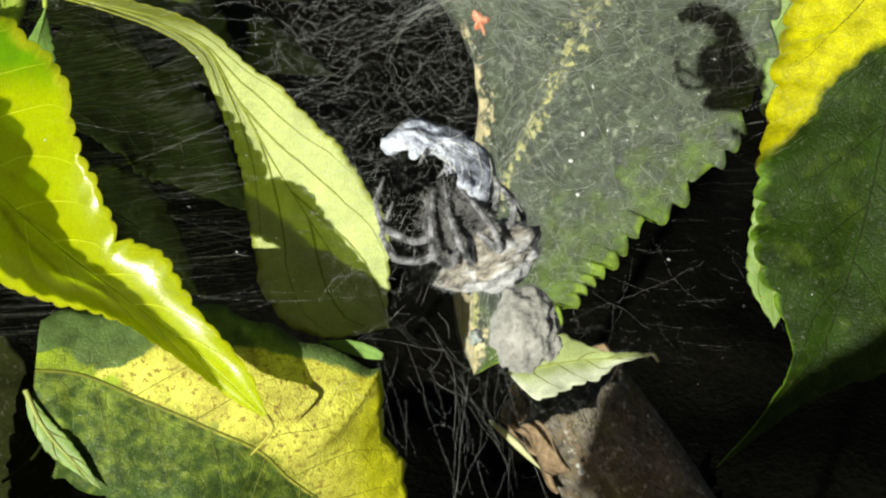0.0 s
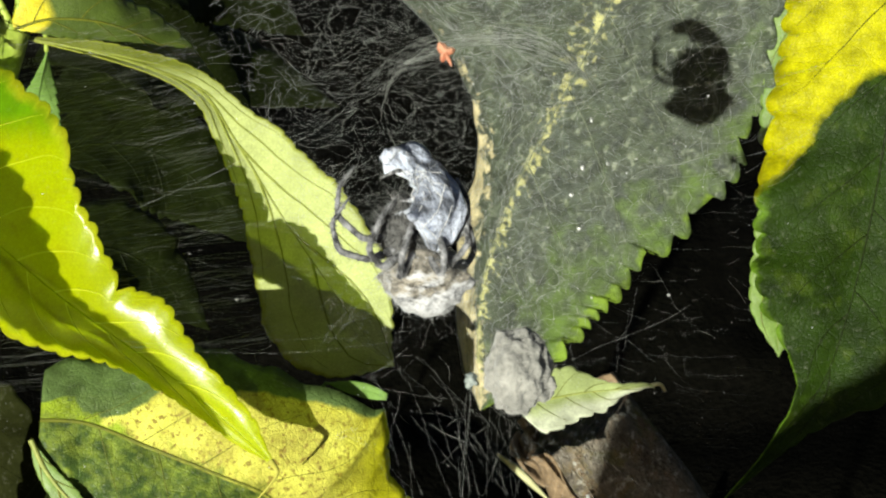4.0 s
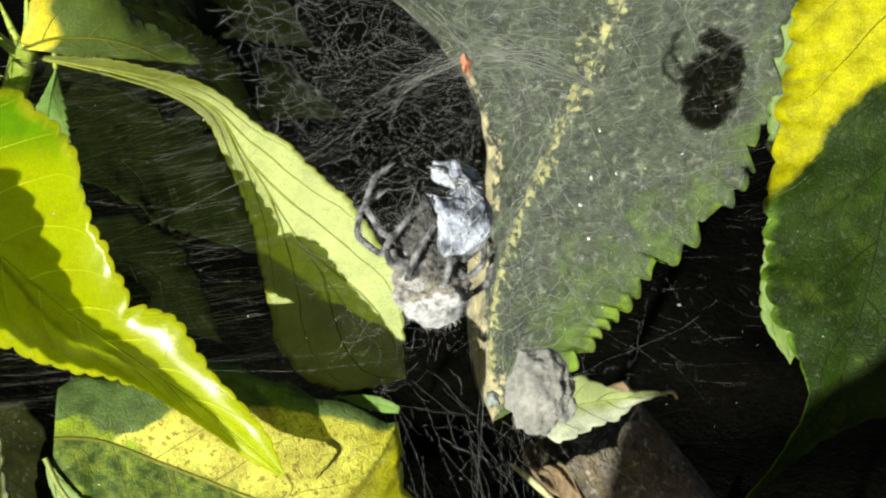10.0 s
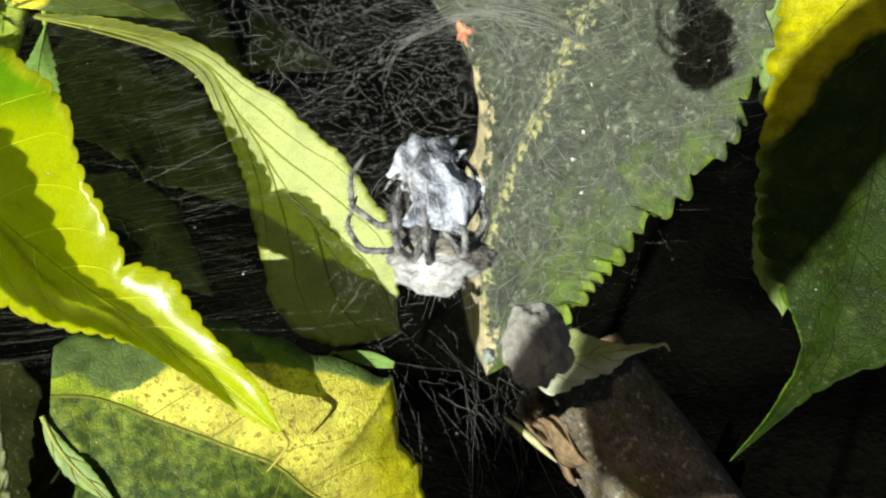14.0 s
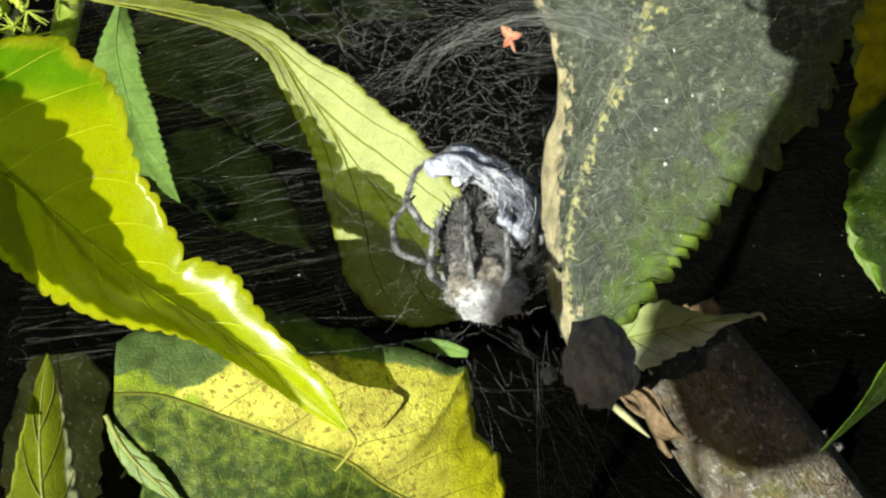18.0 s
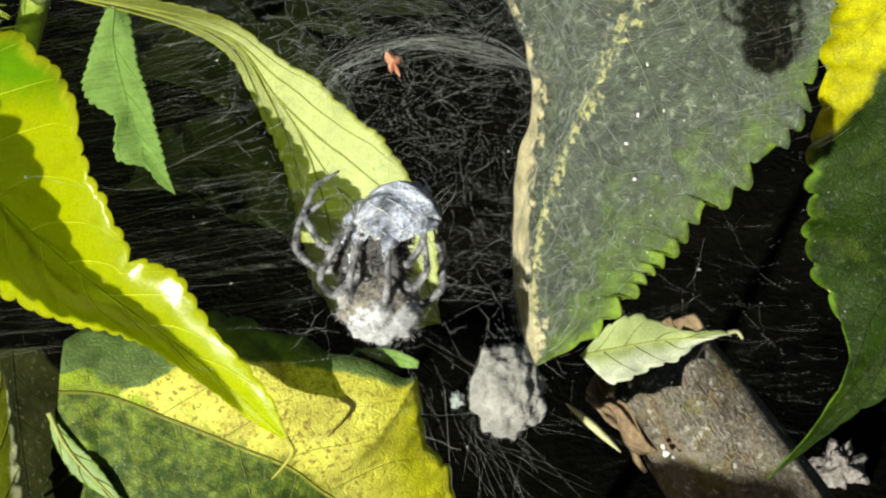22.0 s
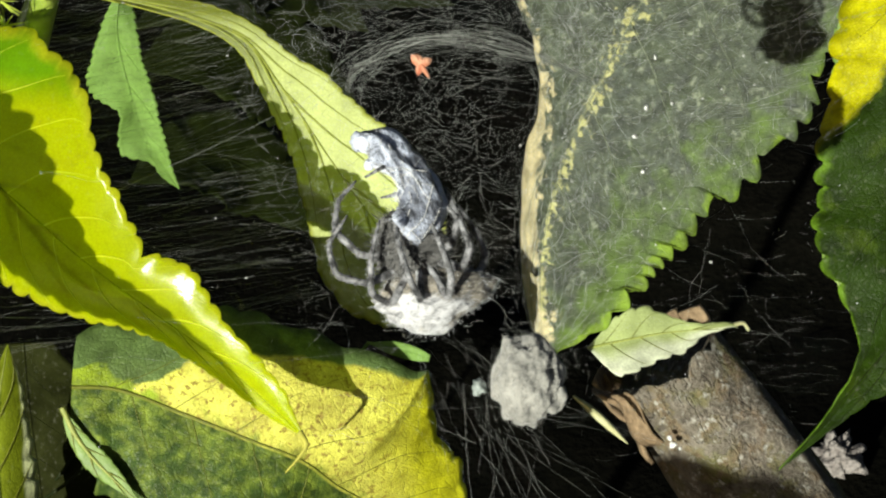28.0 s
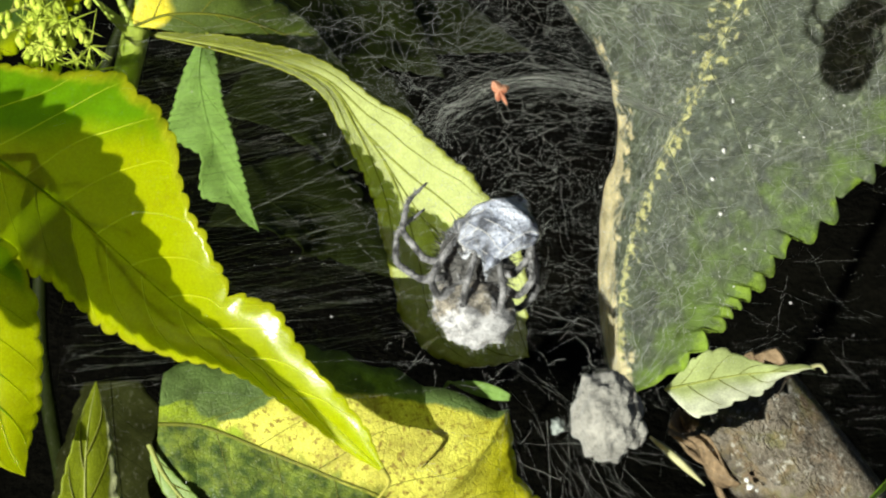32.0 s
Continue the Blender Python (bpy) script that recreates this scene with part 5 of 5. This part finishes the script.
# ---- keyed movement ----
def local(x, y, z, turn=0.0, spin=0.0, nod=0.0):
    """A pose from frame centimetres and degrees: turn in the picture plane, spin round the thing's long axis."""
    return FRAME @ pose(x * 0.01, y * 0.01, z * 0.01, 0, 0, turn) @ pose(0, 0, 0, spin, nod, 0)


# seconds; of the prey: right, down, turn, spin, nod; of the abdomen: right, down, where its tail end points
HUNT = [
    (0.0, 0.07, -0.19, 25, 10, 0, 0.44, 0.54, -170), (1.0, 0.12, -0.0, -35, 30, 30, 0.07, 0.56, -160), (2.0, 0.03, -0.22, 80, 90, 0, 0.38, 0.51, -170), (3.0, -0.12, -0.33, 72, 45, 30, -0.07, 0.4, -150),
    (6.0, 0.19, -0.33, 46, 15, 0, 0.13, 0.3, -90), (7.0, 0.05, -0.28, 80, 90, 30, 0.21, 0.48, -10), (8.0, 0.14, -0.31, 50, 60, 25, 0.4, 0.28, -5), (9.0, 0.02, -0.32, 28, 0, 0, 0.14, 0.31, -80),
    (10.0, 0.14, -0.36, 80, 20, 45, -0.06, 0.28, -110), (11.0, 0.02, -0.34, 30, 0, 0, 0.01, 0.27, -85), (12.0, 0.08, -0.31, 40, 60, 40, 0.25, 0.25, 0), (13.0, -0.08, -0.28, 25, 0, 0, -0.07, 0.27, -80),
    (14.0, 0.01, -0.23, 60, 80, 35, 0.08, 0.37, -10), (14.5, 0.05, -0.2, 25, 10, 0, 0.07, 0.33, -60), (16.5, 0.11, -0.39, 60, 60, 45, 0.05, 0.2, -80), (17.0, 0.14, -0.47, 28, 0, 0, 0.16, 0.29, -80),
    (18.0, 0.09, -0.26, 38, 5, 0, 0.07, 0.41, -70), (19.0, 0.26, -0.31, 45, 0, 0, 0.41, 0.4, 0), (20.0, 0.18, -0.31, 28, 0, 0, 0.2, 0.33, -30), (21.0, 0.13, -0.31, 28, 0, 0, 0.18, 0.35, -30),
    (22.0, 0.14, -0.22, -30, 20, 40, 0.07, 0.38, -85), (23.0, -0.06, -0.3, 5, 30, 0, 0.05, 0.24, -40), (24.0, 0.06, -0.38, 35, 0, 0, 0.25, 0.23, 0), (25.0, 0.17, -0.29, 45, 10, 0, 0.22, 0.39, 0),
    (26.0, 0.23, -0.22, 68, 30, 0, 0.4, 0.61, -10), (28.5, 0.05, -0.47, 50, 10, 0, 0.24, 0.31, 0), (29.0, 0.14, -0.2, 20, 70, 55, 0.07, 0.35, -85), (30.0, 0.19, -0.21, 20, 70, 55, 0.14, 0.34, -90),
    (31.0, 0.12, -0.2, -35, 25, 45, 0.09, 0.39, -70), (32.0, 0.08, -0.35, -30, 25, 45, -0.01, 0.19, -60)]
# seconds, right, down
SAC = [
    (0.0, 0.72, 1.05), (1.0, 0.74, 1.11), (2.0, 0.70, 1.03), (3.0, 0.65, 1.01), (6.0, 0.87, 0.98), (7.0, 0.70, 0.99), (8.0, 0.74, 0.99), (9.0, 0.80, 1.02), (10.0, 0.78, 1.04), (11.0, 0.71, 1.01),
    (12.0, 0.70, 1.02), (13.0, 0.75, 1.10), (14.0, 0.78, 1.01), (14.5, 0.78, 1.09), (16.5, 0.88, 0.94), (17.0, 0.88, 0.94), (18.0, 0.86, 0.95), (19.0, 1.01, 0.90), (20.0, 1.07, 0.87), (21.0, 1.05, 0.88),
    (22.0, 1.01, 0.94), (23.0, 0.98, 0.88), (24.0, 0.93, 0.90), (25.0, 0.97, 0.85), (26.0, 0.96, 0.97), (29.0, 1.02, 0.88), (30.0, 1.02, 0.92), (31.0, 0.97, 0.99), (32.0, 0.96, 0.91)]
PETAL = [
    (0.0, 0.27, -1.23), (1.0, 0.17, -1.26), (2.0, 0.22, -1.22), (3.0, 0.04, -1.34), (6.0, 0.29, -1.39), (7.0, 0.23, -1.35), (8.0, 0.25, -1.33), (9.0, 0.26, -1.34), (10.0, 0.21, -1.42), (11.0, 0.20, -1.40),
    (12.0, 0.21, -1.34), (13.0, 0.14, -1.32), (14.0, 0.22, -1.35), (14.5, 0.23, -1.31), (16.5, 0.30, -1.50), (17.0, 0.34, -1.45), (18.0, 0.28, -1.38), (19.0, 0.35, -1.31), (20.0, 0.29, -1.36),
    (21.0, 0.32, -1.37), (22.0, 0.24, -1.37), (23.0, 0.23, -1.36), (24.0, 0.20, -1.31), (25.0, 0.24, -1.29), (26.0, 0.29, -1.23), (29.0, 0.27, -1.36), (30.0, 0.28, -1.33), (31.0, 0.22, -1.33), (32.0, 0.21, -1.43)]


def motions():
    walk(prey, [(r[0], local(r[1], r[2], 14.4, r[3], r[4], r[5])) for r in HUNT])
    bodies = []
    for t, px, py, _turn, _spin, _nod, x, y, _tail in HUNT:
        # the spider leans towards what it holds
        lean = math.degrees(math.atan2(x - px, y - py))
        a = radians(-lean)
        bodies.append((t, local(x - (0.05 * math.cos(a) - 0.26 * math.sin(a)), y - (0.05 * math.sin(a) + 0.26 * math.cos(a)), 14.5, -lean, 0, 8 * math.sin(t * 2.1))))
    walk(spider, bodies)
    walk(abdomen, [(r[0], pose(0.0005, 0.0026, 0.0005, 0, r[8], 0)) for r in HUNT])
    walk(sac, [(t, local(x, y, 14.2, 4 * math.sin(t * 1.3), 0, 6 * math.sin(t * 0.7))) for t, x, y in SAC])
    walk(scrap, [(t, local(x, y, 13.8, 9 * math.sin(t * 1.9), 0, 35 * math.sin(t * 1.1))) for t, x, y in PETAL])
    # the blade swings about the top of its stem
    top = Matrix.Translation(Vector(placed(CASTER_TOP)) - Vector(placed(CASTER_FOOT)))
    plane = FRAME.to_3x3().to_4x4()
    walk(caster_blade, [(t, top @ plane @ pose(0, 0, 0, 0, 0, drop) @ plane.inverted() @ top.inverted()) for t, drop in CASTER_SWING])
    for leg, hip, k in legs:
        rows = []
        for i in range(65):
            t = i * 0.5
            swing = 1.0 if k in (0, 1, 2, 3, 6) else 0.5
            rows.append((t, Matrix.Translation(hip) @ pose(0, 0, 0, 9 * swing * math.sin(t * 5.1 + k * 1.7), 8 * swing * math.sin(t * 3.7 + k * 2.3), 10 * swing * math.sin(t * 4.3 + k))))
        walk(leg, rows)


motions()
